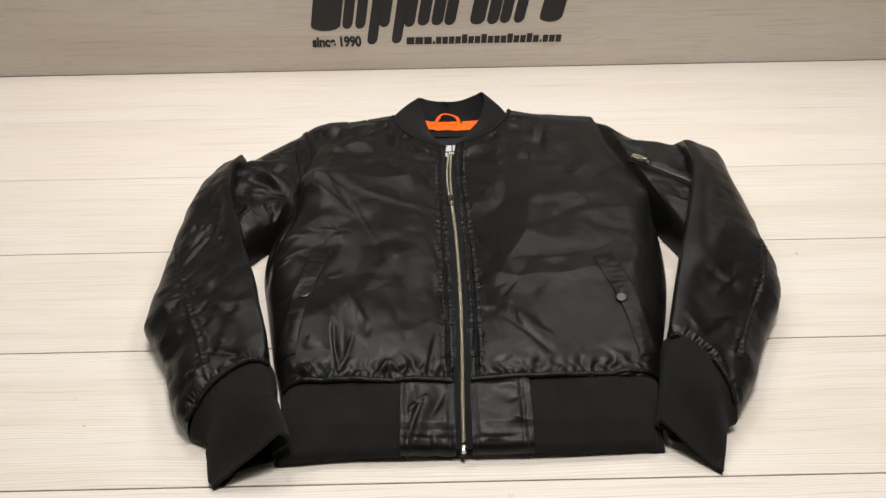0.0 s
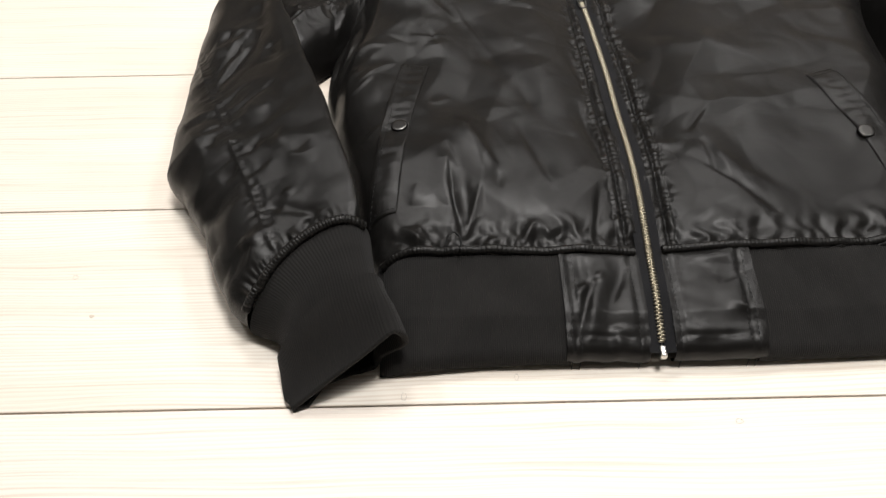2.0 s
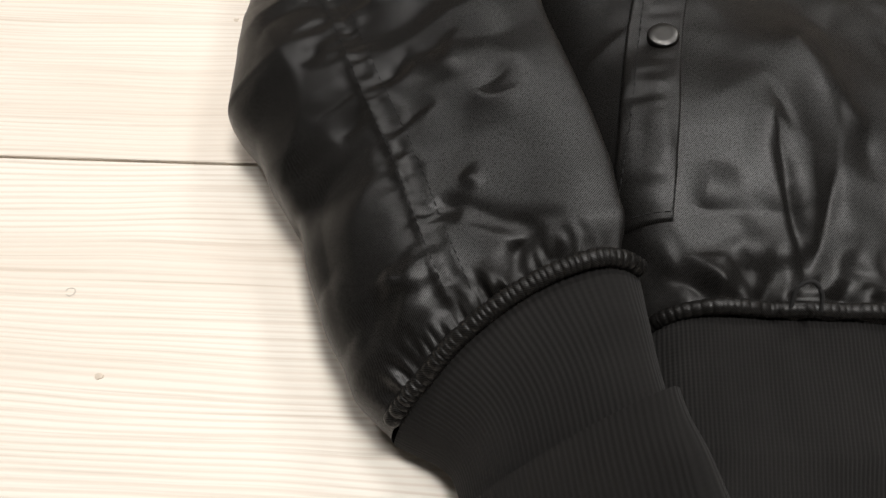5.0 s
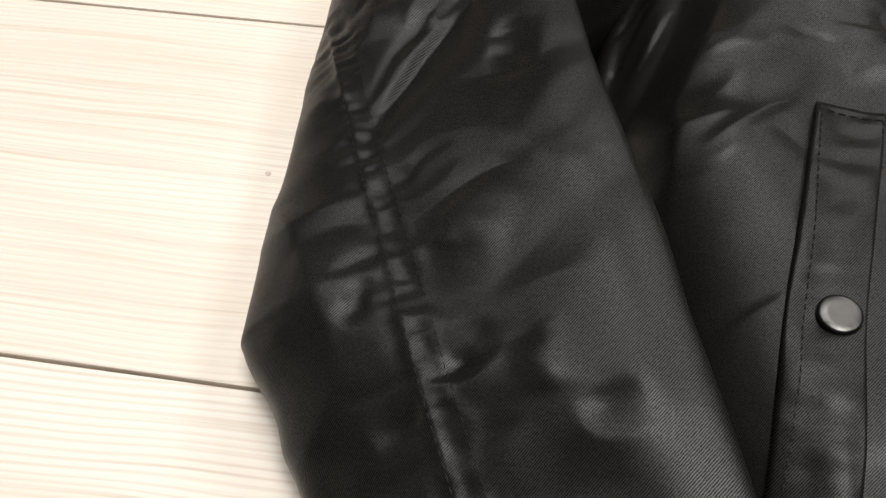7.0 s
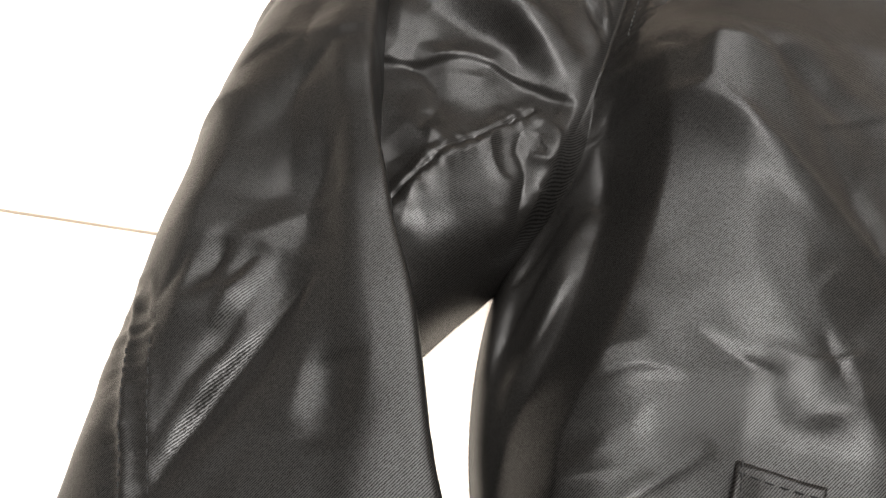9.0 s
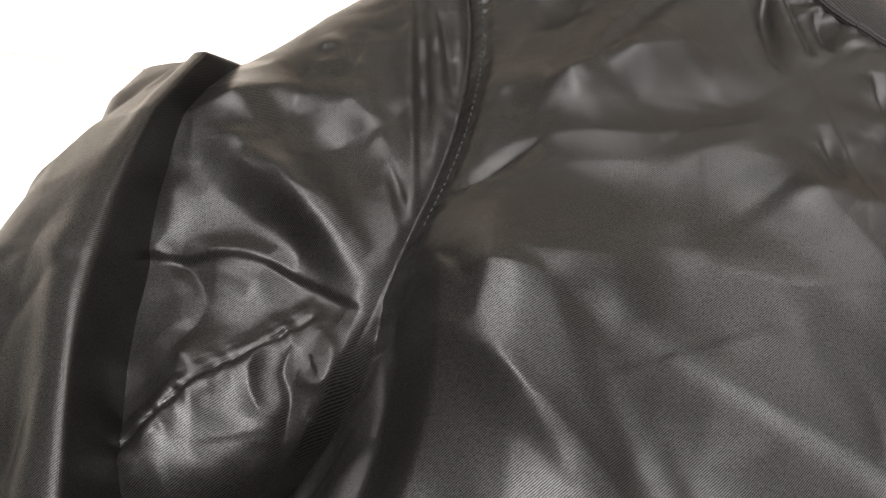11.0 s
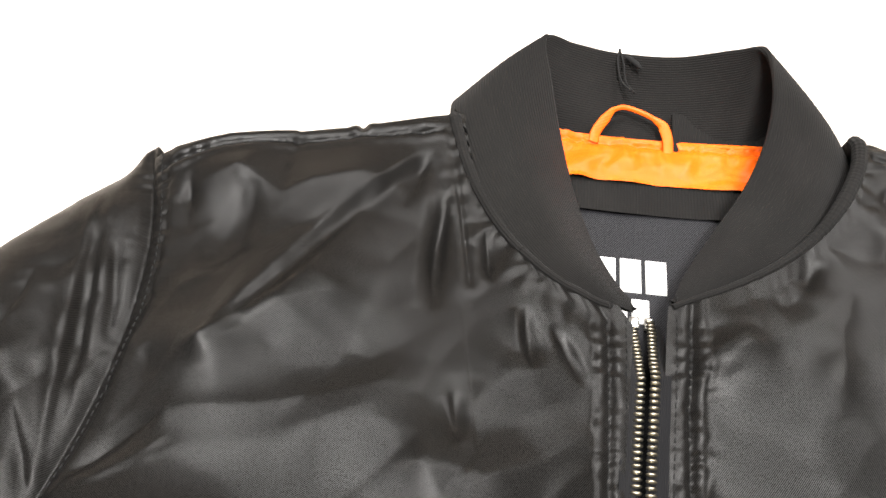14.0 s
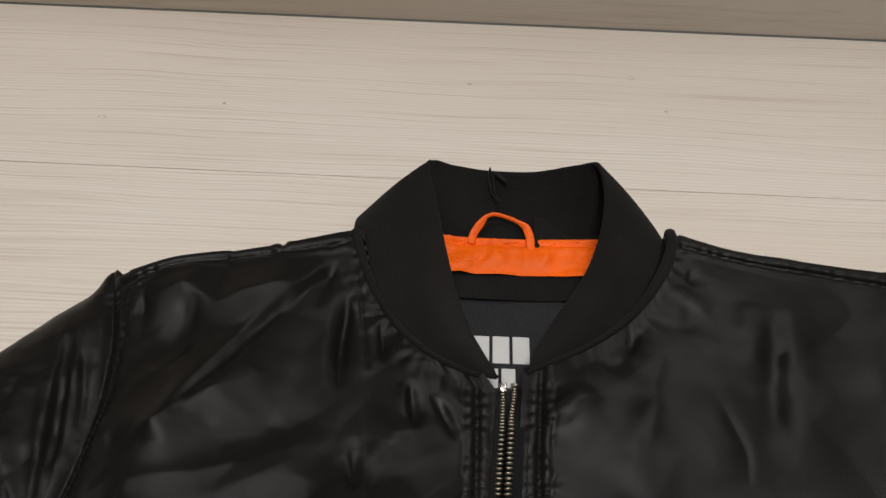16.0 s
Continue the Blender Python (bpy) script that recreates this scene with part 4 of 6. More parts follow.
body.roll([(-0.0639, 0.6583), (-0.0638, 0.6204), (-0.0605, 0.5913)], 0.0022, -0.0030)
body.roll([(-0.0705, 0.6573), (-0.0713, 0.6193), (-0.0678, 0.5929)], 0.0040, 0.0020)
body.roll([(-0.0416, 0.6400), (-0.0361, 0.6111)], 0.0020, -0.0026)
body.roll([(-0.1818, 0.6464), (-0.1798, 0.6328)], 0.0018, -0.0016)
body.roll([(-0.1509, 0.6478), (-0.1491, 0.6195), (-0.1550, 0.5938)], 0.0050, -0.0036)
body.roll([(-0.0214, 0.6017), (-0.0162, 0.5724)], 0.0022, -0.0024)
body.roll([(-0.0095, 0.5937), (0.0063, 0.5682)], 0.0018, -0.0020)
body.roll([(-0.0261, 0.5995), (-0.0212, 0.5782)], 0.0030, 0.0022)
body.roll([(-0.1963, 0.4979), (-0.1760, 0.5101), (-0.1537, 0.5310)], 0.0035, -0.0042)
body.roll([(-0.1916, 0.4969), (-0.1679, 0.5050), (-0.1481, 0.5218)], 0.0040, 0.0026)
body.roll([(-0.0522, 0.5527), (-0.0434, 0.5326)], 0.0022, -0.0020)
body.roll([(-0.0105, 0.5113), (0.0002, 0.5280), (0.0110, 0.5364)], 0.0050, 0.0030)
body.roll([(0.1485, 0.6855), (0.1449, 0.6742)], 0.0025, -0.0026)
body.roll([(0.1385, 0.6740), (0.1490, 0.6575), (0.1586, 0.6466)], 0.0060, 0.0030)
body.roll([(0.1092, 0.5721), (0.1163, 0.6065), (0.1243, 0.6256)], 0.0060, 0.0026)
body.roll([(0.1518, 0.5952), (0.1594, 0.5686), (0.1581, 0.5508)], 0.0030, -0.0028)
body.roll([(0.0544, 0.5836), (0.0669, 0.5962), (0.0781, 0.6031)], 0.0035, 0.0024)
body.roll([(0.1011, 0.6429), (0.0901, 0.6163)], 0.0060, -0.0024)
crumple_l.roll([(-0.2239, 0.6343), (-0.2098, 0.5661), (-0.1964, 0.4995)], 0.0026, -0.0040)
crumple_l.roll([(-0.2166, 0.6303), (-0.2020, 0.5907), (-0.1930, 0.5550)], 0.0022, -0.0034)
crumple_l.roll([(-0.2262, 0.6288), (-0.2116, 0.5603), (-0.2000, 0.5023)], 0.0030, 0.0030)
crumple_l.roll([(-0.2186, 0.5302), (-0.2085, 0.5124), (-0.1999, 0.4967)], 0.0020, -0.0030)
crumple_l.roll([(-0.2385, 0.5924), (-0.2378, 0.5629)], 0.0022, -0.0026)
crumple_l.roll([(-0.2536, 0.5809), (-0.2528, 0.5691)], 0.0030, -0.0022)
crumple_l.roll([(-0.2758, 0.5157), (-0.2429, 0.4994), (-0.2111, 0.4780)], 0.0060, 0.0040)
body.lip([(-0.1469, 0.5625), (-0.1232, 0.6110), (-0.1047, 0.6432), (-0.0740, 0.6839)], 0.0040, 0.0060, 0.020)
arm_l.roll([(-0.2200, 0.1161), (-0.2234, 0.1008)], 0.0030, 0.0040)
arm_l.roll([(-0.2337, 0.1046), (-0.2257, 0.0960)], 0.0022, -0.0030)
arm_l.roll([(-0.2562, 0.1120), (-0.2604, 0.0983), (-0.2636, 0.0855)], 0.0030, -0.0030)
arm_l.roll([(-0.2487, 0.1366), (-0.2245, 0.1237), (-0.2039, 0.1251)], 0.0045, 0.0030)
arm_l.roll([(-0.2443, 0.1244), (-0.2244, 0.1178), (-0.2049, 0.1211)], 0.0035, -0.0024)
arm_l.roll([(-0.2705, 0.1034), (-0.2742, 0.0807)], 0.0040, 0.0026)
body.roll([(-0.1162, 0.2060), (-0.1071, 0.1786)], 0.0022, -0.0028)
body.roll([(-0.1153, 0.1858), (-0.1111, 0.1575)], 0.0022, -0.0032)
body.roll([(-0.1617, 0.1237), (-0.1397, 0.1098)], 0.0024, -0.0034)
body.roll([(-0.1545, 0.1274), (-0.1278, 0.1250)], 0.0040, 0.0026)
body.roll([(-0.1402, 0.1664), (-0.1448, 0.1471)], 0.0050, 0.0026)
arm_l.roll([(-0.3253, 0.2950), (-0.3190, 0.3170), (-0.3074, 0.3466)], 0.0026, 0.0026)
arm_l.roll([(-0.3187, 0.2925), (-0.3122, 0.3143), (-0.3029, 0.3309)], 0.0030, -0.0022)
arm_l.roll([(-0.3047, 0.2567), (-0.2982, 0.2683), (-0.2883, 0.2741)], 0.0022, 0.0022)
arm_l.roll([(-0.3045, 0.2485), (-0.2926, 0.2544), (-0.2839, 0.2659)], 0.0030, -0.0022)
arm_l.roll([(-0.2779, 0.1890), (-0.2730, 0.1983), (-0.2674, 0.2073)], 0.0020, 0.0019)
arm_l.roll([(-0.2736, 0.1863), (-0.2661, 0.1936), (-0.2613, 0.2030)], 0.0020, -0.0012)
arm_l.roll([(-0.3211, 0.2218), (-0.3155, 0.2275), (-0.3088, 0.2334)], 0.0020, 0.0022)
arm_l.roll([(-0.3099, 0.1796), (-0.2994, 0.1834), (-0.2868, 0.1909)], 0.0024, 0.0026)
arm_l.roll([(-0.2543, 0.2037), (-0.2495, 0.2065), (-0.2456, 0.2093)], 0.0020, -0.0014)
arm_l.roll([(-0.2400, 0.1795), (-0.2304, 0.1750), (-0.2173, 0.1805)], 0.0026, -0.0018)
arm_l.roll([(-0.2983, 0.2293), (-0.2897, 0.2322), (-0.2798, 0.2308)], 0.0020, 0.0018)
arm_l.roll([(-0.3087, 0.1479), (-0.2984, 0.1539), (-0.2806, 0.1650)], 0.0030, 0.0022)
arm_l.roll([(-0.2694, 0.1662), (-0.2626, 0.1740), (-0.2543, 0.1780)], 0.0020, 0.0018)
arm_l.roll([(-0.2707, 0.1453), (-0.2668, 0.1512), (-0.2649, 0.1590)], 0.0018, -0.0018)
body.roll([(-0.1956, 0.2965), (-0.1824, 0.3071), (-0.1602, 0.3237)], 0.0030, 0.0030)
body.roll([(-0.2038, 0.2866), (-0.1935, 0.2907), (-0.1803, 0.3026)], 0.0022, 0.0018)
body.roll([(-0.1906, 0.2233), (-0.1799, 0.2317), (-0.1690, 0.2402)], 0.0030, 0.0018)
body.roll([(-0.1307, 0.2649), (-0.1225, 0.2631), (-0.1108, 0.2724)], 0.0022, 0.0022)
body.roll([(-0.1293, 0.3648), (-0.1236, 0.3511), (-0.1211, 0.3427)], 0.0020, -0.0024)
arm_l.roll([(-0.2879, 0.3542), (-0.3017, 0.3277), (-0.3117, 0.3066), (-0.3198, 0.2884)], 0.0015, 0.0036)
arm_l.roll([(-0.2839, 0.3500), (-0.2966, 0.3250), (-0.3059, 0.3043), (-0.3128, 0.2871)], 0.0026, -0.0026)
arm_l.roll([(-0.2998, 0.3597), (-0.3074, 0.3400), (-0.3134, 0.3231)], 0.0014, 0.0026)
arm_l.roll([(-0.3206, 0.3635), (-0.3222, 0.3546), (-0.3237, 0.3447)], 0.0014, 0.0024)
arm_l.roll([(-0.3079, 0.3570), (-0.3130, 0.3438), (-0.3164, 0.3322)], 0.0020, -0.0022)
arm_l.roll([(-0.2816, 0.3183), (-0.2731, 0.3231), (-0.2624, 0.3257)], 0.0026, 0.0022)
body.roll([(-0.1879, 0.4505), (-0.1560, 0.4313), (-0.1251, 0.4092), (-0.1016, 0.3876)], 0.0040, 0.0034)
body.roll([(-0.1850, 0.4715), (-0.1776, 0.4649), (-0.1730, 0.4556)], 0.0016, -0.0026)
body.roll([(-0.1470, 0.3571), (-0.1316, 0.3533), (-0.1138, 0.3602)], 0.0022, 0.0026)
body.roll([(-0.1683, 0.3593), (-0.1577, 0.3533), (-0.1406, 0.3469)], 0.0024, -0.0020)
body.roll([(-0.1991, 0.3367), (-0.1856, 0.3447), (-0.1681, 0.3439)], 0.0022, 0.0020)
body.plate([(-0.098, 0.496), (-0.085, 0.510), (-0.070, 0.523), (-0.059, 0.514), (-0.053, 0.505), (-0.039, 0.501), (-0.025, 0.504), (-0.030, 0.490), (-0.062, 0.483), (-0.094, 0.484)], -0.05, 0.13, 0.020)
body.plate([(-0.184, 0.494), (-0.166, 0.493), (-0.146, 0.490), (-0.125, 0.487), (-0.128, 0.475), (-0.163, 0.469), (-0.177, 0.480)], -0.07, 0.12, 0.020)
body.plate([(-0.045, 0.525), (-0.031, 0.523), (-0.010, 0.533), (0.003, 0.546), (-0.003, 0.560), (-0.021, 0.545), (-0.041, 0.540)], -0.02, 0.13, 0.018)
body.roll([(-0.0621, 0.6517), (-0.0640, 0.6235), (-0.0599, 0.5936)], 0.0024, -0.0034)
body.roll([(-0.0213, 0.5960), (-0.0201, 0.5837), (-0.0166, 0.5723)], 0.0020, -0.0026)
body.roll([(-0.0084, 0.5925), (-0.0016, 0.5813), (0.0048, 0.5697)], 0.0018, -0.0026)
body.roll([(-0.0414, 0.6367), (-0.0389, 0.6229), (-0.0361, 0.6120)], 0.0020, -0.0024)
body.roll([(-0.0483, 0.5558), (-0.0455, 0.5452), (-0.0441, 0.5348)], 0.0020, -0.0024)
body.roll([(-0.1831, 0.6462), (-0.1804, 0.6310), (-0.1760, 0.6178)], 0.0018, -0.0020)
body.roll([(-0.1840, 0.4952), (-0.1740, 0.5123), (-0.1645, 0.5220), (-0.1560, 0.5280)], 0.0022, -0.0036)


def body_panel(name, side, top, centre, gap, mirror, label):
    """One front panel, between its side, the shoulder and neck, and the zip placket."""
    nu, nv = 520, 230
    y0 = 0.1045
    lo = side[side[:, 1] >= y0]
    left = curve(lo[::6], nu)
    mid = centre[centre[:, 1] >= y0].copy()
    mid[:, 0] += gap
    right = curve(mid[::6], nu)
    if mirror:
        left, right = right, left
    bottom = curve([left[0], (left[0] + right[0]) / 2 + np.array([0, -0.0015]), right[0]], nv)
    top = curve(top, nv)
    left[-1], right[-1] = top[0], top[-1]
    net = coons(bottom, top, left, right)
    x, y = net[..., 0], net[..., 1]
    z = body_full(x, y)
    # the bottom edge rolls in over the hem seam
    z[0] -= 0.006
    z[1] -= 0.003
    z[2] -= 0.001
    edge = (x[:, -1], y[:, -1], -1) if mirror else (x[:, 0], y[:, 0], 0)
    z[:, edge[2]] -= 0.0012 * smooth(0.42, 0.46, edge[1])
    pts = np.dstack([x, y, z])
    zip_col = 0 if mirror else nv - 1
    across = x[:, [zip_col]] + run_of(np.dstack([x, y, body_height(x, y)]), 1, zip_col)
    return part(name, grid_mesh(name, pts, uv=np.dstack([across, y])), NYLON, jacket, label)


top_l = np.vstack([SHOULDER_L[:-1:4], NECK_L[::4]])
top_r = np.vstack([NECK_R[::4], SHOULDER_R[1::4]])
panel_l = body_panel("front_panel", SIDE_L, top_l, ZIP, -0.0072, False, "creased black satin nylon front")
panel_r = body_panel("front_panel", SIDE_R, top_r, ZIP, 0.0072, True, "creased black satin nylon front")

# the back of the jacket under the fronts
left, right = curve(SIDE_L[14::6] + np.array([0.012, 0]), 60), curve(SIDE_R[14::6] - np.array([0.012, 0]), 60)
net = coons(curve([left[0], right[0]], 40), curve([left[-1], (-0.066, 0.720), (0.04, 0.737), (0.14, 0.727), right[-1]], 40), left, right)
part("back_panel", grid_mesh("back_panel", np.dstack([net, np.full(net.shape[:2], 0.005)]), uv=net.copy()), NYLON, jacket)


# ---- sleeves ----
PROFILE = curve([(0.12, 0.0), (0.02, 0.08), (-0.02, 0.24), (0.02, 0.48), (0.22, 0.71), (0.52, 0.86), (0.80, 0.975), (0.93, 1.0), (0.985, 1.0), (1.005, 0.97), (1.01, 0.88), (1.01, 0.70), (0.99, 0.35), (0.96, 0.0)], 190)


def arch(o, r, a, rise):
    """The bow of a cuff seam, away from the straight line between its ends."""
    d = (r - o) / np.linalg.norm(r - o, axis=1, keepdims=True)
    up = np.stack([-d[:, 1], d[:, 0]], 1)
    up = up * np.sign(up[:, 1:])
    return up[:, None] * (rise * np.sin(np.pi * np.clip(a, 0, 1)))[None, :, None]


def lower_sleeve(name, outer, ridge, high, folds, label, n=380, profile=PROFILE, tuck=0.011):
    """The forearm: a flattened tube whose crown runs near its inner edge."""
    o, r = curve(outer, n), curve(ridge, n)
    h = np.interp(np.linspace(0, 1, n), np.linspace(0, 1, len(high)), high)
    a, b = profile[:, 0][None, :, None], profile[:, 1][None, :]
    plan = o[:, None] + (r - o)[:, None] * a
    plan = plan + arch(o, r, profile[:, 0], tuck) * smooth(0.72, 1.0, np.linspace(0, 1, n))[:, None, None]
    u = np.linspace(0, 1, n)
    shut = smooth(0.962, 1.0, u)
    plan = plan + (o + 0.5 * (r - o))[:, None] * 0.12 * shut[:, None, None] - (plan * 0.12) * shut[:, None, None]
    pts = np.dstack([plan, h[:, None] * b * (1 - 0.08 * shut[:, None]) + 0.002])
    crown = int(np.argmax(profile[:, 1]))
    across = plan[:, [crown], 0] + np.sign(r[n // 2, 0] - o[n // 2, 0]) * run_of(pts, 1, crown)
    pts = pts + normals_of(pts) * (folds.height(plan[..., 0], plan[..., 1]) * smooth(0.0, 0.25, b) * (1 - 0.7 * smooth(0.72, 0.95, profile[:, 0])[None]))[..., None]
    pts[..., 2] = np.maximum(pts[..., 2], 0.002)
    return part(name, grid_mesh(name, pts, uv=np.dstack([across, plan[..., 1]])), NYLON, jacket, label)


def cuff(name, outer, ridge, high, label, n=70):
    """Rib-knit cuff: a soft flattened tube with an open, thick end."""
    prof = curve([(0.12, 0.0), (0.0, 0.10), (0.02, 0.34), (0.22, 0.70), (0.55, 0.93), (0.85, 1.02), (1.0, 0.85), (1.03, 0.5), (0.97, 0.0), (0.7, 0.02), (0.4, 0.02)], 90)
    o, r = curve(outer, n), curve(ridge, n)
    h = np.interp(np.linspace(0, 1, n), np.linspace(0, 1, len(high)), high)
    tuck = smooth(0.45, 1.0, np.linspace(0, 1, n))[:, None] * smooth(0.70, 0.10, prof[:, 1])[None] * (np.arange(90)[None] > 45)
    plan = o[:, None] + (r - o)[:, None] * (prof[:, 0][None] * (1 - 0.20 * tuck))[..., None]
    plan = plan + arch(o, r, prof[:, 0], 0.011) * smooth(0.6, 0.0, np.linspace(0, 1, n))[:, None, None]
    axis = (o + r)[-1] - (o + r)[-12]
    plan = plan - 0.013 * tuck[..., None] * axis / np.linalg.norm(axis)
    swell = 0.0012 * vnoise(plan[..., 0] / 0.03, plan[..., 1] / 0.03, 21)
    end = smooth(0.35, 1.0, np.linspace(0, 1, n))[:, None]
    slope = np.where(np.arange(90)[None] < 60, np.minimum(prof[:, 1], np.clip(prof[:, 0], 0, 1))[None], prof[:, 1][None])
    pts = np.dstack([plan, h[:, None] * (prof[:, 1][None] * (1 - end) + slope * end) + 0.003 + swell])
    nrm = normals_of(pts, True)
    inner = pts - 0.0045 * nrm
    inner[..., 2] = np.clip(inner[..., 2], 0.004, None)
    lip = pts[-1:] + (pts[-1:] - pts[-2:-1]) * 0.6 - 0.0022 * nrm[-1:]
    rows = np.concatenate([pts, lip, inner[::-1][: n // 2]])
    width = np.linalg.norm(r - o, axis=1).mean() * 2.2
    uv = np.dstack([np.broadcast_to(np.linspace(0, width, rows.shape[1]), rows.shape[:2]), np.broadcast_to(np.linspace(0, 0.12, rows.shape[0])[:, None], rows.shape[:2])])
    return part(name, grid_mesh(name, rows, close=True, uv=uv), RIB, jacket, label)


sleeve_l = lower_sleeve("sleeve",
    [(-0.312, 0.588), (-0.333, 0.580), (-0.346, 0.540), (-0.354, 0.470), (-0.358, 0.400), (-0.358, 0.345), (-0.3545, 0.280), (-0.3555, 0.215), (-0.353, 0.202), (-0.339, 0.184), (-0.323, 0.155), (-0.305, 0.121), (-0.287, 0.089), (-0.266, 0.056)],
    [(-0.303, 0.592), (-0.293, 0.570), (-0.294, 0.505), (-0.286, 0.439), (-0.269, 0.384), (-0.253, 0.345), (-0.238, 0.297), (-0.221, 0.250), (-0.205, 0.200), (-0.191, 0.160), (-0.184, 0.130), (-0.180, 0.116), (-0.178, 0.108)],
    [0.012, 0.070, 0.084, 0.090, 0.093, 0.093, 0.092, 0.090, 0.088, 0.087, 0.086, 0.083, 0.078], arm_l, "puckered black satin nylon sleeve")
cuff_l = cuff("cuff", [(-0.264, 0.0565), (-0.243, 0.046), (-0.236, 0.028), (-0.232, 0.011), (-0.228, -0.004)], [(-0.178, 0.110), (-0.174, 0.085), (-0.168, 0.06), (-0.160, 0.044), (-0.152, 0.025)], [0.076, 0.074, 0.068, 0.061, 0.055], "black rib-knit cuff, open end")
sleeve_r = lower_sleeve("sleeve",
    [(0.456, 0.604), (0.474, 0.588), (0.472, 0.540), (0.465, 0.466), (0.466, 0.410), (0.464, 0.355), (0.460, 0.300), (0.450, 0.249), (0.432, 0.212), (0.413, 0.179), (0.381, 0.125), (0.360, 0.090), (0.340, 0.058)],
    [(0.400, 0.604), (0.404, 0.566), (0.394, 0.480), (0.378, 0.426), (0.362, 0.380), (0.345, 0.335), (0.331, 0.296), (0.312, 0.245), (0.297, 0.204), (0.286, 0.172), (0.278, 0.150), (0.275, 0.142), (0.273, 0.137)],
    [0.040, 0.074, 0.081, 0.086, 0.088, 0.088, 0.088, 0.087, 0.086, 0.084, 0.082, 0.080, 0.076], arm_r, "puckered black satin nylon sleeve")
cuff_r = cuff("cuff", [(0.339, 0.0585), (0.327, 0.052), (0.322, 0.040), (0.316, 0.020), (0.308, 0.002)], [(0.273, 0.140), (0.268, 0.115), (0.260, 0.090), (0.252, 0.066), (0.246, 0.046)], [0.074, 0.070, 0.062, 0.050, 0.040], "black rib-knit cuff, open end")


def upper_sleeve(name, seam_line, far, top, bottom, folds, label, flip=False):
    """The upper arm, from the armhole seam to where the sleeve folds back under the forearm."""
    nu, nv = 300, 170
    near, far = curve(seam_line, nu), curve(far, nu)
    left, right = (near, far) if flip else (far, near)
    net = coons(curve(bottom, nv), curve(top, nv), left, right)
    x, y = net[..., 0], net[..., 1]
    t = np.linspace(0, 1, nu)[:, None] * np.ones((1, nv))
    z = (0.058 if flip else 0.050) * np.sqrt(np.clip(1 - np.abs(2 * t - 1) ** np.where(t > 0.5, 5.0, 6.0), 0, 1)) + 0.004
    along = y[[nu // 2]] + run_of(np.dstack([x, y, z]), 0, nu // 2)
    flat_zone = smooth(0.004, 0.020, near_line(x, y, np.array([(0.313, 0.532), (0.392, 0.458)]))[0])
    z = np.maximum(z + folds.height(x, y) * smooth(0, 0.08, t) * smooth(1, 0.94, t) * flat_zone, 0.003)
    s = np.linspace(0, 1, nv)[None, :] * np.ones((nu, 1))
    join = smooth(0.15, 0.0, s) if flip else smooth(0.85, 1.0, s)
    z = z * (1 - join) + (body_full(x, y) - 0.0012) * join
    return part(name, grid_mesh(name, np.dstack([x, y, z]), uv=np.dstack([x, along])), NYLON, jacket, label)


upper_l = upper_sleeve("upper_sleeve", [(-0.222, 0.404), (-0.203, 0.440), (-0.195, 0.490), (-0.187, 0.550), (-0.191, 0.612), (-0.214, 0.682)],
    [(-0.285, 0.332), (-0.292, 0.40), (-0.305, 0.50), (-0.320, 0.575)],
    [(-0.320, 0.575), (-0.288, 0.600), (-0.252, 0.645), (-0.214, 0.682)], [(-0.285, 0.332), (-0.262, 0.353), (-0.243, 0.378), (-0.222, 0.404)], crumple_l, "crumpled black satin nylon upper sleeve")
upper_r = upper_sleeve("upper_sleeve", [(0.345, 0.395), (0.331, 0.440), (0.320, 0.480), (0.304, 0.545), (0.289, 0.610), (0.277, 0.701)],
    [(0.410, 0.335), (0.415, 0.42), (0.430, 0.50), (0.450, 0.604)],
    [(0.277, 0.701), (0.304, 0.682), (0.338, 0.640), (0.392, 0.620), (0.450, 0.604)], [(0.345, 0.395), (0.362, 0.352), (0.385, 0.335), (0.410, 0.335)], crumple_r, "crumpled black satin nylon upper sleeve", flip=True)


# ---- hem ----
# the rounded lower edge of the hem
HEM_TURN = np.radians(np.linspace(-70, 67, 12))
HEM_Y = 0.0365 - 0.010 * np.cos(HEM_TURN)
HEM_Z = (0.0108 - 0.011 * np.sin(HEM_TURN))[:, None]


def hem_piece(name, x0, x1, mat, label, lift=0.0, folds=None):
    """A length of the hem between two places across the body."""
    nv, nu = max(16, int((x1 - x0) / 0.0018)), 60
    s = np.linspace(0, 1, nv)[None, :]
    y = np.concatenate([HEM_Y, np.linspace(0.034, 0.109, nu)])[:, None] + 0 * s
    xa = side_x(SIDE_L, y) + 0.001 if x0 is None else x0
    xb = side_x(SIDE_R, y) - 0.001 if x1 is None else x1
    x = xa + (xb - xa) * s + 0 * y
    y = y + 0.0035 * smooth(0.1, 0.26, x)
    z = body_height(x, y) + lift + 0.0009 * vnoise(x / 0.03, y / 0.03, 31)
    if folds is not None:
        z = z + folds.height(x, y)
    z[:12] = np.maximum(z[12:13] - HEM_Z, 0.002)
    z[-1] -= 0.003
    pts = np.dstack([x, y, np.maximum(z, 0.002)])
    uv = np.dstack([x, y])
    return part(name, grid_mesh(name, pts, uv=uv), mat, jacket, label)


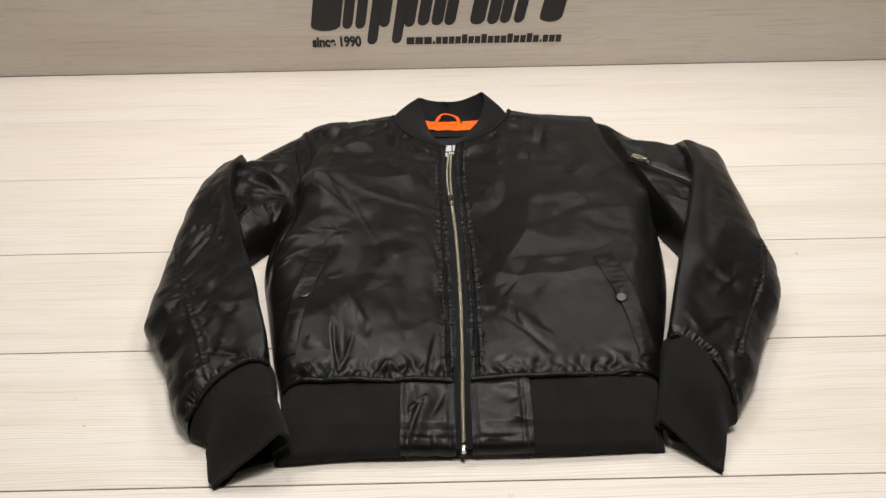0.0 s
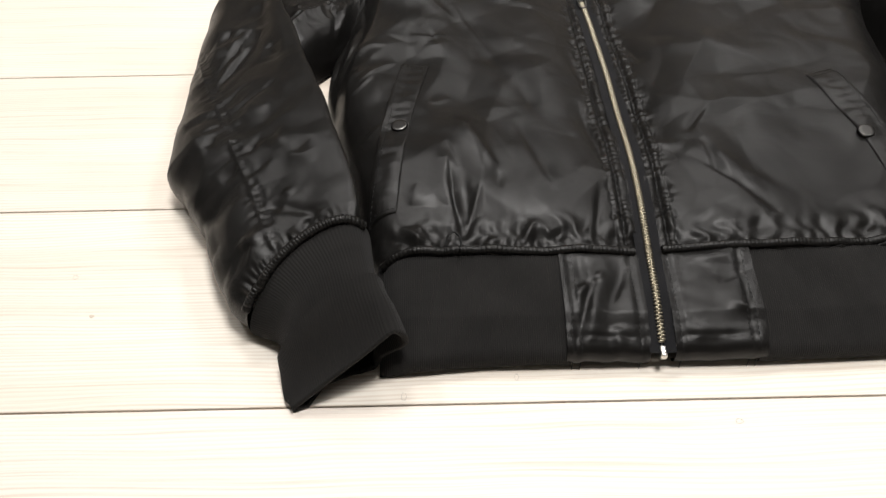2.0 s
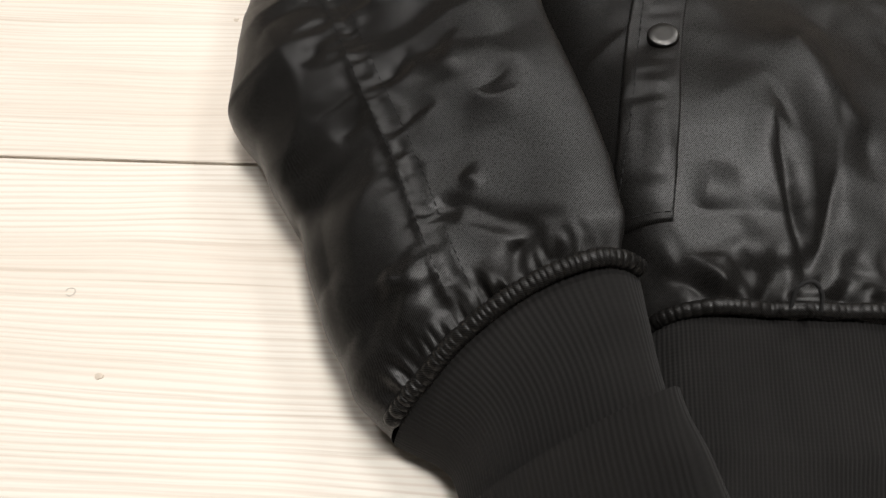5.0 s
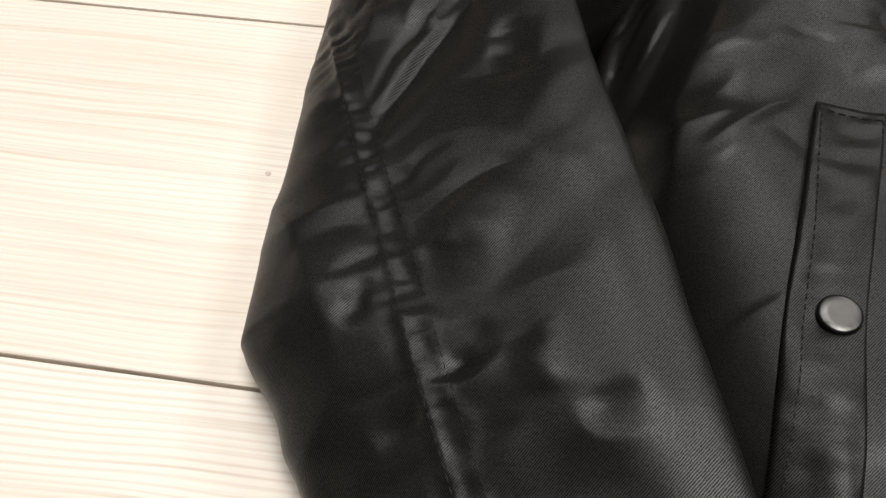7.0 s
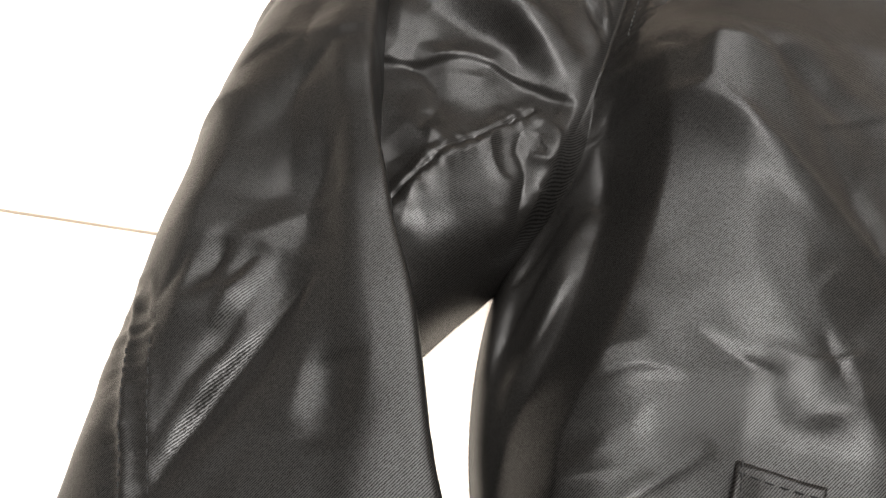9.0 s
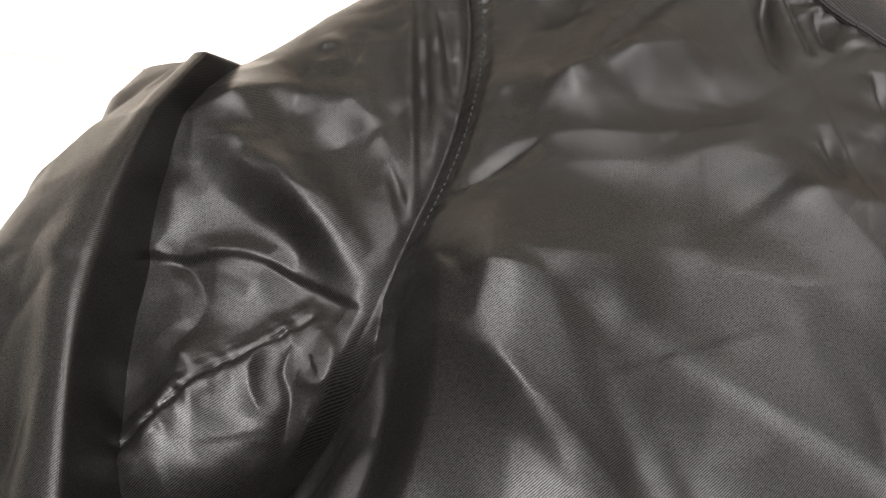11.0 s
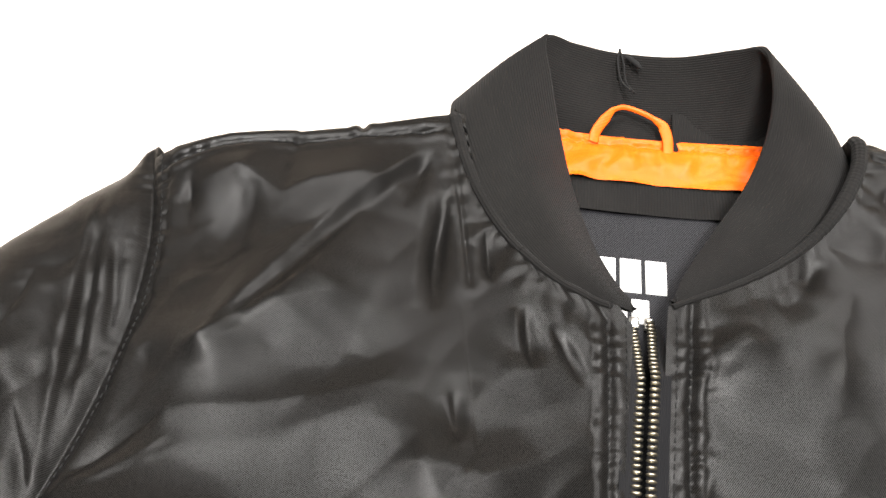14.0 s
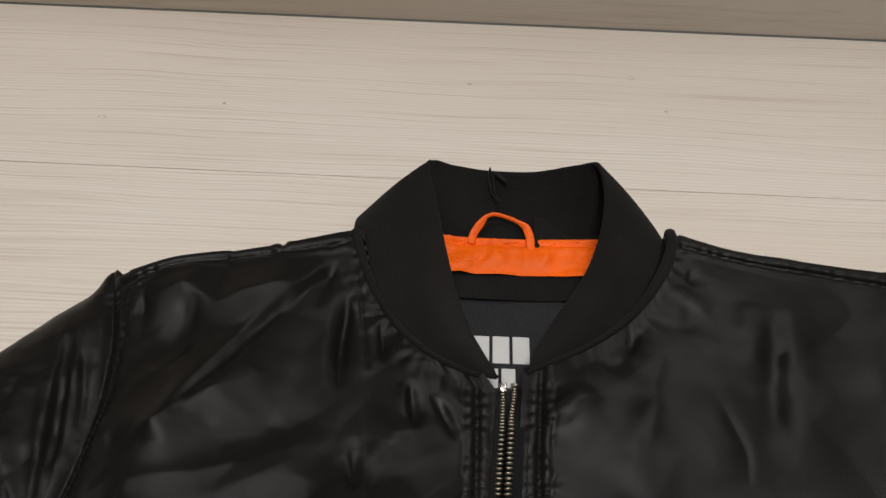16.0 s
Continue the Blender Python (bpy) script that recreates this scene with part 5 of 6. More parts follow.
def hem_rib(name, x0, x1):
    xa, xb = (SIDE_L[0, 0] if x0 is None else x0), (SIDE_R[0, 0] if x1 is None else x1)
    nv, nu = int((xb - xa) / 0.0018), 60
    s = np.linspace(0, 1, nv)[None, :]
    y = np.concatenate([HEM_Y, np.linspace(0.034, 0.109, nu)])[:, None] + 0 * s
    left = side_x(SIDE_L, y) if x0 is None else x0 - 0.05 * (y - 0.02)
    right = side_x(SIDE_R, y) if x1 is None else x1 + 0.06 * (y - 0.02)
    x = left + (right - left) * s
    z = body_height(x, y) + 0.0010 * vnoise(x / 0.035, y / 0.035, 31) + 0.0006 * vnoise(x / 0.012, y / 0.02, 32)
    z[:12] = np.maximum(z[12:13] - HEM_Z, 0.002)
    z[-1] -= 0.003
    y = y + 0.0035 * smooth(0.1, 0.26, x) - 0.005 * smooth(-0.08, -0.165, x) * smooth(0.06, 0.02, y)
    return part(name, grid_mesh(name, np.dstack([x, y, np.maximum(z, 0.002)]), uv=np.dstack([x, y])), RIB, jacket, "black rib-knit hem band")


hem_l = hem_rib("hem_band", None, -0.030)
hem_r = hem_rib("hem_band", 0.108, None)
tab_l = hem_piece("hem_tab", -0.033, 0.0275, NYLON, "crumpled black nylon hem tab", 0.0028, tab_folds)
tab_r = hem_piece("hem_tab", 0.0455, 0.112, NYLON, "crumpled black nylon hem tab", 0.0028, tab_folds)
body_tree = bvh_of(panel_l, panel_r, hem_l, hem_r, tab_l, tab_r)
sleeve_tree = bvh_of(sleeve_l, sleeve_r, upper_l, upper_r)


def piping(name, points, radius, tree, lift, parent, wave=0.0052, amp=0.06, mat=None, n=420, swell=((0, 1), (1, 1))):
    """A gathered welt along a seam."""
    line = draped(tree, curve(points, n), lift)
    s = np.linspace(0, 1, n)
    length = np.linalg.norm(np.diff(line, axis=0), axis=1).sum()
    pleat = np.abs(np.sin(np.pi * s * length / (0.62 * wave) + 1.6 * vnoise(s * length / 0.011, s * 0, 5)))
    r = radius * (1 - amp * (1 - pleat) ** 2 * (1.6 + 1.2 * vnoise(s * length / 0.017, s * 0, 6)))
    line[:, 2] = np.convolve(np.pad(line[:, 2], 12, mode="edge"), np.ones(25) / 25, mode="valid")
    return part(name, tube(line, r * np.interp(s, *swell), 10), mat or NYLON, parent)


piping("hem_welt", [(-0.168, 0.104), (-0.150, 0.1075), (-0.100, 0.1078), (-0.040, 0.107), (0.026, 0.106)], 0.0034, body_tree, 0.0012, jacket)
piping("hem_welt", [(0.047, 0.107), (0.112, 0.1085), (0.190, 0.1105), (0.262, 0.113)], 0.0034, body_tree, 0.0012, jacket)

# ---- collar ----
seam_side = [(0.028, 0.609, 0.043), (0.006, 0.614, 0.044), (-0.016, 0.624, 0.044), (-0.035, 0.644, 0.044), (-0.053, 0.676, 0.043), (-0.066, 0.718, 0.038), (-0.058, 0.742, 0.024)]
seam_back = [(-0.020, 0.728, 0.020), (0.020, 0.726, 0.019), (0.058, 0.728, 0.019), (0.100, 0.733, 0.022)]
seam_far = [(0.117, 0.750, 0.030), (0.138, 0.716, 0.040), (0.133, 0.691, 0.043), (0.117, 0.663, 0.044), (0.096, 0.642, 0.044), (0.071, 0.627, 0.044), (0.045, 0.614, 0.043)]
edge_side = [(0.0285, 0.6105, 0.0445), (0.021, 0.627, 0.035), (0.011, 0.650, 0.030), (0.002, 0.679, 0.028), (-0.006, 0.712, 0.029), (-0.014, 0.748, 0.038), (-0.019, 0.772, 0.049)]
edge_back = [(-0.002, 0.775, 0.043), (0.022, 0.775, 0.039), (0.055, 0.774, 0.041), (0.083, 0.770, 0.054)]
edge_far = [(0.095, 0.763, 0.063), (0.098, 0.738, 0.060), (0.094, 0.710, 0.053), (0.084, 0.684, 0.047), (0.067, 0.656, 0.044), (0.053, 0.632, 0.042), (0.0455, 0.616, 0.0445)]


# pair the two edges station by station
def stations(points, n):
    p = np.asarray(points, float)
    q = np.vstack([2 * p[0] - p[1], p, 2 * p[-1] - p[-2]])
    w = np.linspace(0, len(p) - 1, n)
    i = np.minimum(w.astype(int), len(p) - 2)
    t = (w - i)[:, None]
    a, b, c, d = q[i], q[i + 1], q[i + 2], q[i + 3]
    return 0.5 * (2 * b + (c - a) * t + (2 * a - 5 * b + 4 * c - d) * t ** 2 + (3 * b - a - 3 * c + d) * t ** 3)


low, high = stations(seam_side + seam_back + seam_far, 300), stations(edge_side + edge_back + edge_far, 300)
t = np.linspace(0, 1, 34)[:, None, None]
sheet = low[None] * (1 - t) + high[None] * t
bulge = np.sin(np.pi * t[..., 0])
sheet[..., 2] += (0.010 - 0.006 * np.linspace(0, 1, 300))[None] * bulge * smooth(0.0, 0.10, np.linspace(0, 1, 300))[None] * smooth(1.0, 0.90, np.linspace(0, 1, 300))[None] * (1 - 1.3 * np.exp(-((np.linspace(0, 1, 300) - 0.5) / 0.12) ** 2))[None]
far = smooth(0.60, 0.72, np.linspace(0, 1, 300)) * smooth(1.0, 0.85, np.linspace(0, 1, 300))
sheet[..., 0] += 0.0022 * far[None] * bulge
sheet[..., 1] += 0.0008 * far[None] * bulge
nrm = normals_of(sheet)
outer, inner = sheet + 0.0016 * nrm, sheet - 0.0016 * nrm
tip = sheet[-1:] + (sheet[-1:] - sheet[-2:-1]) * 0.5
rows = np.concatenate([outer, tip, inner[::-1]])
run = np.concatenate([[0], np.cumsum(np.linalg.norm(np.diff((low + high) / 2, axis=0), axis=1))])
uv = np.dstack([np.broadcast_to(np.linspace(0, 0.13, len(rows))[:, None], rows.shape[:2]), np.broadcast_to(run[None], rows.shape[:2])])
collar = part("collar", grid_mesh("collar", rows, uv=uv), RIB, jacket, "black rib-knit stand collar")
piping("collar_welt", [(-0.066, 0.716), (-0.053, 0.675), (-0.035, 0.643), (-0.016, 0.623), (0.006, 0.613), (0.028, 0.608)], 0.0028, body_tree, 0.0, jacket, 0.0040, 0.05, RIB, swell=((0, 0.45, 1), (1.1, 0.9, 0.55)))
piping("collar_welt", [(0.045, 0.612), (0.071, 0.625), (0.096, 0.641), (0.118, 0.663), (0.135, 0.693), (0.141, 0.718)], 0.0036, body_tree, 0.0, jacket, 0.0040, 0.05, RIB, swell=((0, 0.4, 0.7, 1), (0.4, 0.6, 1.0, 1.1)))

# ---- inside of the neck ----
def neck_sheet(name, x0, x1, y0, y1, z0, z1, mat, folds, label, parent=jacket, slant=0.0):
    nu, nv = 50, 90
    s, t = np.linspace(0, 1, nv)[None, :], np.linspace(0, 1, nu)[:, None]
    x, y = x0 + (x1 - x0) * s + 0 * t, y0 + (y1 - y0) * t + slant * s
    z = z0 + (z1 - z0) * t + folds.height(x, y) + 0.004 * (2 * s - 1) ** 2
    return part(name, grid_mesh(name, np.dstack([x, y, z])), mat, parent, label)


flat = Folds(0.0002, 0.03, 40, 0.0003)
lining = neck_sheet("lining", -0.045, 0.125, 0.440, 0.684, 0.019, 0.0215, LINING, Folds(0.0003, 0.035, 43, 0.0003), "charcoal satin lining")
neck_sheet("neck_facing", -0.045, 0.125, 0.676, 0.700, 0.0235, 0.0240, RIB, flat, "matt black neck facing", slant=0.002)
band_folds = Folds(0.0007, 0.022, 47, 0.0026)
band_folds.seam([(-0.028, 0.7190), (0.050, 0.7205), (0.127, 0.7225)], 0.0010, 0.0012, 0.0050, 0.005)
band_folds.ridge(0.060, 0.700, 0.064, 0.718, 0.004, 0.0026)
band_folds.ridge(0.008, 0.698, 0.016, 0.716, 0.004, 0.0022)
band_folds.ridge(0.090, 0.706, 0.098, 0.722, 0.003, 0.0024)
band_folds.ridge(0.034, 0.702, 0.030, 0.716, 0.004, 0.0020)
band_folds.ridge(0.020, 0.700, 0.034, 0.722, 0.003, 0.002)
band_folds.ridge(0.050, 0.698, 0.046, 0.722, 0.003, 0.002)
band_folds.ridge(0.075, 0.702, 0.082, 0.724, 0.004, 0.0018)
neck_band = neck_sheet("neck_band", -0.028, 0.127, 0.694, 0.723, 0.0258, 0.0262, ORANGE, band_folds, "bright orange satin neck band", slant=0.003)
neck_sheet("neck_facing", 0.055, 0.126, 0.712, 0.744, 0.0205, 0.0250, RIB, flat, "matt black neck facing")
part("band_edge", tube(curve([(-0.028, 0.7225, 0.0282), (0.04, 0.7245, 0.0242), (0.127, 0.7265, 0.0282)], 60), 0.0016, 8), ORANGE, jacket)


def ribbon(name, points, width, mat, parent, label, lean):
    p = curve(points, 60)
    width = np.interp(np.linspace(0, 1, 60), [0, 0.22, 0.34, 0.66, 0.78, 1], [width, 1.05 * width, 0.5 * width, 0.5 * width, 1.05 * width, width])[:, None]
    way = np.gradient(p, axis=0)
    way /= np.linalg.norm(way, axis=1, keepdims=True)
    side = np.cross(way, np.array(lean))
    side /= np.linalg.norm(side, axis=1, keepdims=True)
    up = np.cross(side, way)
    rows = np.stack([p - side * width / 2, p - side * width * 0.4 + up * 0.0004, p + side * width * 0.4 + up * 0.0004, p + side * width / 2, p + side * width * 0.4 - up * 0.0004, p - side * width * 0.4 - up * 0.0004], 1)
    return part(name, grid_mesh(name, rows, close=True), mat, parent, label, smooth=False)


ribbon("hanger_loop", [(0.012, 0.720, 0.026), (0.0135, 0.727, 0.028), (0.0200, 0.7365, 0.0320), (0.0225, 0.7388, 0.0330), (0.0285, 0.7402, 0.0336), (0.0400, 0.7372, 0.0325), (0.0480, 0.7335, 0.0305), (0.0500, 0.7310, 0.0295), (0.0520, 0.725, 0.028), (0.0525, 0.717, 0.026)], 0.0056, ORANGE, jacket, "orange hanger loop", (0, -0.75, 0.66))

# white print on the lining: plain blocks in place of the mark
bm = bmesh.new()
lt = bvh_of(lining)
for x0, x1, y0, y1 in ((0.004, 0.0125, 0.631, 0.650), (0.0145, 0.025, 0.631, 0.650), (0.027, 0.0375, 0.631, 0.650), (0.0395, 0.050, 0.631, 0.650), (0.022, 0.0305, 0.6145, 0.6275), (0.0325, 0.041, 0.6145, 0.6275)):
    z = max(top_of(lt, x, y) for x in (x0, x1) for y in (y0, y1)) + 0.0005
    box(bm, x0, x1, y0, y1, z - 0.0012, z, 0.0003)
part("label_print", bm, WHITE_INK, jacket, "white printed blocks on the lining", smooth=False)

# black thread with its little plastic tag
part("tag_thread", tube(curve([(0.0235, 0.777, 0.041), (0.0225, 0.768, 0.040), (0.025, 0.757, 0.037), (0.0295, 0.747, 0.0395)], 30), 0.0006, 6), THREAD, jacket)
part("tag_thread", tube(curve([(0.0235, 0.777, 0.041), (0.0255, 0.766, 0.041), (0.0275, 0.755, 0.038), (0.0315, 0.746, 0.0395)], 30), 0.0005, 6), THREAD, jacket)
part("tag_pin", tube(curve([(0.0265, 0.771, 0.042), (0.031, 0.767, 0.042), (0.0355, 0.763, 0.041)], 12), [0.0006, 0.001, 0.0013, 0.0015, 0.0016, 0.0016, 0.0016, 0.0016, 0.0015, 0.0013, 0.001, 0.0004], 8), THREAD, jacket, "black plastic tag pin")

# ---- zip ----
zipper = part("zipper", bmesh.new(), TAPE, jacket, "metal zip, open for its top quarter")
PULL_Y = 0.456


def zip_line(y, side):
    """The middle of the chain (side 0), or one row where the zip is open."""
    y = np.asarray(y, float)
    x = side_x(ZIP, y)
    open_part = np.clip((y - PULL_Y) / (0.612 - PULL_Y), 0, 1)
    x = x + side * (0.0019 + 0.0005 * np.sin(np.pi * open_part) + 0.0003 * open_part)
    x = x + 0.0012 * (side + 1) * smooth(0.80, 1.0, open_part)
    return x


def zip_height(y):
    y = np.asarray(y, float)
    z = np.array([max(top_of(body_tree, x - 0.009, v), top_of(body_tree, x + 0.009, v)) if v > 0.0275 else 0.012 for x, v in zip(side_x(ZIP, y), y)])
    k = 15
    return np.convolve(np.pad(z, k, mode="edge"), np.ones(2 * k + 1) / (2 * k + 1), mode="valid")


ys = np.linspace(0.0272, 0.614, 260)
zz = zip_height(ys)
for side in (-1, 1):
    inner_x, outer_x = zip_line(ys, side) - side * 0.0016, side_x(ZIP, ys) + side * 0.0098
    s = np.linspace(0, 1, 9)[None, :]
    x = inner_x[:, None] + (outer_x - inner_x)[:, None] * s
    pts = np.dstack([x, ys[:, None] + 0 * s, zz[:, None] - 0.0012 + 0.0016 * s + (0.003 * side - 0.001) * np.clip((ys[:, None] - PULL_Y) / 0.12, 0, 1) * (1 - s)])
    if side < 0:
        pts = pts[:, ::-1]
    part("zip_tape", grid_mesh("zip_tape", pts[:, ::-1]), TAPE, zipper)
    bm = bmesh.new()
    pitch = 0.0027
    for i, y in enumerate(np.arange(0.035, 0.613, pitch)):
        y = y + (pitch / 2 if side > 0 else 0)
        x = float(zip_line(y, side)) - side * (0.0011 if y < PULL_Y else 0.0)
        z = float(np.interp(y, ys, zz)) + 0.0002 + (0.003 * side - 0.001) * float(np.clip((y - PULL_Y) / 0.12, 0, 1))
        tilt = 0.0 if y < PULL_Y else 0.0004
        strip(bm, (x + side * 0.0022, y, z), (x - side * 0.0022, y, z + tilt), 0.0015, 0.0016)
    part("zip_teeth", bm, BRASS, zipper, "antique brass teeth")
for y in (0.030,):
    bm = bmesh.new()
    z = float(np.interp(y, ys, zz))
    box(bm, 0.0334, 0.0380, 0.0235, 0.0325, z - 0.0045, z + 0.0012, 0.0011)
    part("zip_stop", bm, STEEL, zipper, "bright metal end box")
for side in (-1, 1):
    bm = bmesh.new()
    x, z = float(zip_line(0.613, side)), zz[-1]
    box(bm, x - 0.0022, x + 0.0022, 0.611, 0.617, z - 0.001, z + 0.002, 0.0008)
    part("zip_stop", bm, STEEL, zipper)

# slider body and its pull
z = float(np.interp(PULL_Y, ys, zz)) + 0.0016
x = float(side_x(ZIP, np.array([PULL_Y]))[0])
bm = bmesh.new()
box(bm, x - 0.0042, x + 0.0042, PULL_Y - 0.006, PULL_Y + 0.006, z - 0.001, z + 0.0022, 0.001)
box(bm, x - 0.0013, x + 0.0013, PULL_Y - 0.0045, PULL_Y + 0.004, z + 0.002, z + 0.0042, 0.0008)
part("zip_slider", bm, GUNMETAL, zipper, "gunmetal zip slider")
part("zip_pull", tube(curve([(x, PULL_Y + 0.001, z + 0.0044), (x - 0.0026, PULL_Y - 0.004, z + 0.004), (x - 0.0042, PULL_Y - 0.012, z + 0.0022), (x - 0.003, PULL_Y - 0.0175, z + 0.001), (x, PULL_Y - 0.019, z + 0.0008), (x + 0.003, PULL_Y - 0.0175, z + 0.001), (x + 0.0036, PULL_Y - 0.012, z + 0.0022), (x + 0.0024, PULL_Y - 0.004, z + 0.004), (x, PULL_Y + 0.001, z + 0.0044)], 60), 0.0011, 8), GUNMETAL, zipper, "gunmetal zip pull")

# ---- pockets ----
def pocket(bl, br, tl, tr, snap_at, label, bow, mouth):
    """A slanted welt with its shadowed mouth, two rows of stitches and a snap."""
    nu, nv = 110, 22
    bl, br, tl, tr = (np.array(p, float) for p in (bl, br, tl, tr))
    net = coons(curve([bl, br], nv), curve([tl, tr], nv), curve([bl, (bl + tl) / 2 + np.array([bow, 0]), tl], nu), curve([br, (br + tr) / 2 + np.array([bow, 0]), tr], nu))
    z = np.array([[top_of(body_tree, x, y) for x, y in row] for row in net])
    s, t = np.linspace(0, 1, nv)[None, :], np.linspace(0, 1, nu)[:, None]
    away = s if mouth == 0 else 1 - s
    puff = 0.0013 + (0.0020 * smooth(0.45, 0.0, away) + 0.0007 * np.sin(np.pi * s)) * smooth(0, 0.05, t) * smooth(1, 0.96, t)
    puff = puff + (0.13 * facets(net[..., 0], net[..., 1], 0.017, 61) + 0.0007 * vnoise(net[..., 0] / 0.02, net[..., 1] / 0.008, 61)) * np.sin(np.pi * s) ** 0.5
    top = np.dstack([net, z + puff])
    rim = lambda a: np.dstack([a[..., :2], a[..., 2:] - 0.0035])
    lay = lambda a, b: np.dstack([a[..., :2] + 0.4 * (a - b)[..., :2], a[..., 2:] - 0.0020])
    first = rim(top[:, :1]) if mouth == 0 else lay(top[:, :1], top[:, 1:2])
    last = rim(top[:, -1:]) if mouth == 1 else lay(top[:, -1:], top[:, -2:-1])
    rows = np.concatenate([first, top, last], 1)
    rows = np.concatenate([rim(rows[:1]), rows, rim(rows[-1:])], 0)
    welt = part("pocket_welt", grid_mesh("pocket_welt", rows, uv=np.dstack([rows[..., 0], rows[..., 1] * 1.0])), NYLON, jacket, label)
    tree = bvh_of(welt)
    inset = lambda a, b, k: a + (b - a) * k
    for k in (0.06, 0.96):
        stitches("stitching", tree, [inset(bl, br, k), inset(tl, tr, k)], welt, width=0.0005)
    stitches("stitching", tree, [inset(tl, bl, 0.02), inset(tr, br, 0.02)], welt, width=0.0005)
    stitches("stitching", tree, [inset(bl, tl, 0.02), inset(br, tr, 0.02)], welt, width=0.0005)
    x, y = snap_at
    bm = bmesh.new()
    ring = [(0.0, 0.0011), (0.0035, 0.0012), (0.0060, 0.0012), (0.0068, 0.0008), (0.0071, 0.0), (0.0070, -0.0022)]
    n = 40
    centre = bm.verts.new((0, 0, ring[0][1]))
    last = None
    for r, h in ring[1:]:
        now = [bm.verts.new((r * math.cos(2 * math.pi * i / n), r * math.sin(2 * math.pi * i / n), h)) for i in range(n)]
        for i in range(n):
            if last is None:
                bm.faces.new((centre, now[i], now[(i + 1) % n]))
            else:
                bm.faces.new((last[i], now[i], now[(i + 1) % n], last[(i + 1) % n]))
        last = now
    z0 = top_of(tree, x, y)
    e = 0.006
    n = Vector((top_of(tree, x - e, y, z0) - top_of(tree, x + e, y, z0), top_of(tree, x, y - e, z0) - top_of(tree, x, y + e, z0), 2 * e)).normalized()
    m = Matrix.Translation((x, y, z0 + 0.0009)) @ n.to_track_quat("Z", "Y").to_matrix().to_4x4()
    bmesh.ops.transform(bm, matrix=m, verts=bm.verts)
    part("snap", bm, GUNMETAL, welt, "round gunmetal snap")
    return welt


pocket((-0.1805, 0.142), (-0.157, 0.142), (-0.154, 0.3215), (-0.1295, 0.3175), (-0.1555, 0.2315), "slanted pocket welt with a snap", -0.004, 0)
pocket((0.2450, 0.131), (0.2670, 0.139), (0.2160, 0.298), (0.2410, 0.306), (0.237, 0.215), "slanted pocket welt with a snap", 0.004, 1)

# ---- sleeve pocket zip ----
arm_zip = part("sleeve_zip", bmesh.new(), TAPE, jacket, "short metal zip of the sleeve pocket")
za, zb = np.array([0.315, 0.533]), np.array([0.392, 0.459])
up_tree = bvh_of(upper_r)
line = draped(up_tree, curve([za, zb], 60), 0.0)
line[:, 2] = np.polyval(np.polyfit(np.arange(60), line[:, 2], 1), np.arange(60)) + 0.003
way = (line[-1] - line[0]) / np.linalg.norm(line[-1] - line[0])
acr = np.cross(way, (0, 0, 1.0))
rows = np.stack([line - acr * 0.007 - np.array([0, 0, 0.002]), line - acr * 0.003, line + acr * 0.003, line + acr * 0.007 - np.array([0, 0, 0.002])], 1)
part("zip_tape", grid_mesh("zip_tape", rows[:, ::-1]), TAPE, arm_zip)
bm = bmesh.new()
for i in range(36):
    c = line[0] + (line[-1] - line[0]) * (i + 0.5) / 36
    c[2] = np.interp(i, np.linspace(0, 35, 60), line[:, 2]) + 0.0006
    o = acr * (0.0006 if i % 2 else -0.0006)
    strip(bm, c - acr * 0.0030 + o, c + acr * 0.0030 + o, 0.0019, 0.0018)
part("zip_teeth", bm, BRASS, arm_zip)
c = line[16] + np.array([0, 0, 0.0025])
bm = bmesh.new()
strip(bm, c - way * 0.006, c + way * 0.006, 0.008, 0.0035)
strip(bm, c - way * 0.004 + np.array([0, 0, 0.003]), c + way * 0.004 + np.array([0, 0, 0.003]), 0.003, 0.002)
part("zip_slider", bm, GUNMETAL, arm_zip)
q = [c + way * k + acr * j + np.array([0, 0, h]) for k, j, h in ((-0.002, 0, 0.005), (-0.010, 0.003, 0.004), (-0.022, 0.003, 0.003), (-0.026, 0, 0.003), (-0.022, -0.003, 0.003), (-0.010, -0.003, 0.004), (-0.002, 0, 0.005))]
part("zip_pull", tube(curve(q, 40), 0.0016, 8), BRASS, arm_zip)

# ---- seams ----
stitches("shoulder_stitching", body_tree, [(-0.203, 0.6545), (-0.170, 0.6712), (-0.120, 0.6842), (-0.072, 0.6968)], jacket)
part("loose_thread", tube(curve([(-0.118, 0.104, 0.052), (-0.117, 0.109, 0.058), (-0.112, 0.111, 0.060), (-0.108, 0.108, 0.057), (-0.107, 0.103, 0.052)], 30), 0.0009, 6), THREAD, jacket)
stitches("armhole_stitching", body_tree, [(-0.205, 0.668), (-0.189, 0.612), (-0.185, 0.550), (-0.193, 0.490)], jacket)
stitches("placket_stitching", body_tree, [(0.0165, 0.604), (0.0170, 0.560), (0.0168, 0.500), (0.0175, 0.455), (0.0200, 0.33), (0.0215, 0.23), (0.0215, 0.115)], jacket)
stitches("placket_stitching", body_tree, [(0.0530, 0.607), (0.0502, 0.555), (0.0490, 0.500), (0.0500, 0.455), (0.0545, 0.33), (0.0560, 0.23), (0.0550, 0.115)], jacket)
stitches("placket_stitching", body_tree, [(0.0245, 0.604), (0.0235, 0.540), (0.0230, 0.500), (0.0243, 0.455), (0.0280, 0.33), (0.0295, 0.23), (0.0295, 0.115)], jacket)
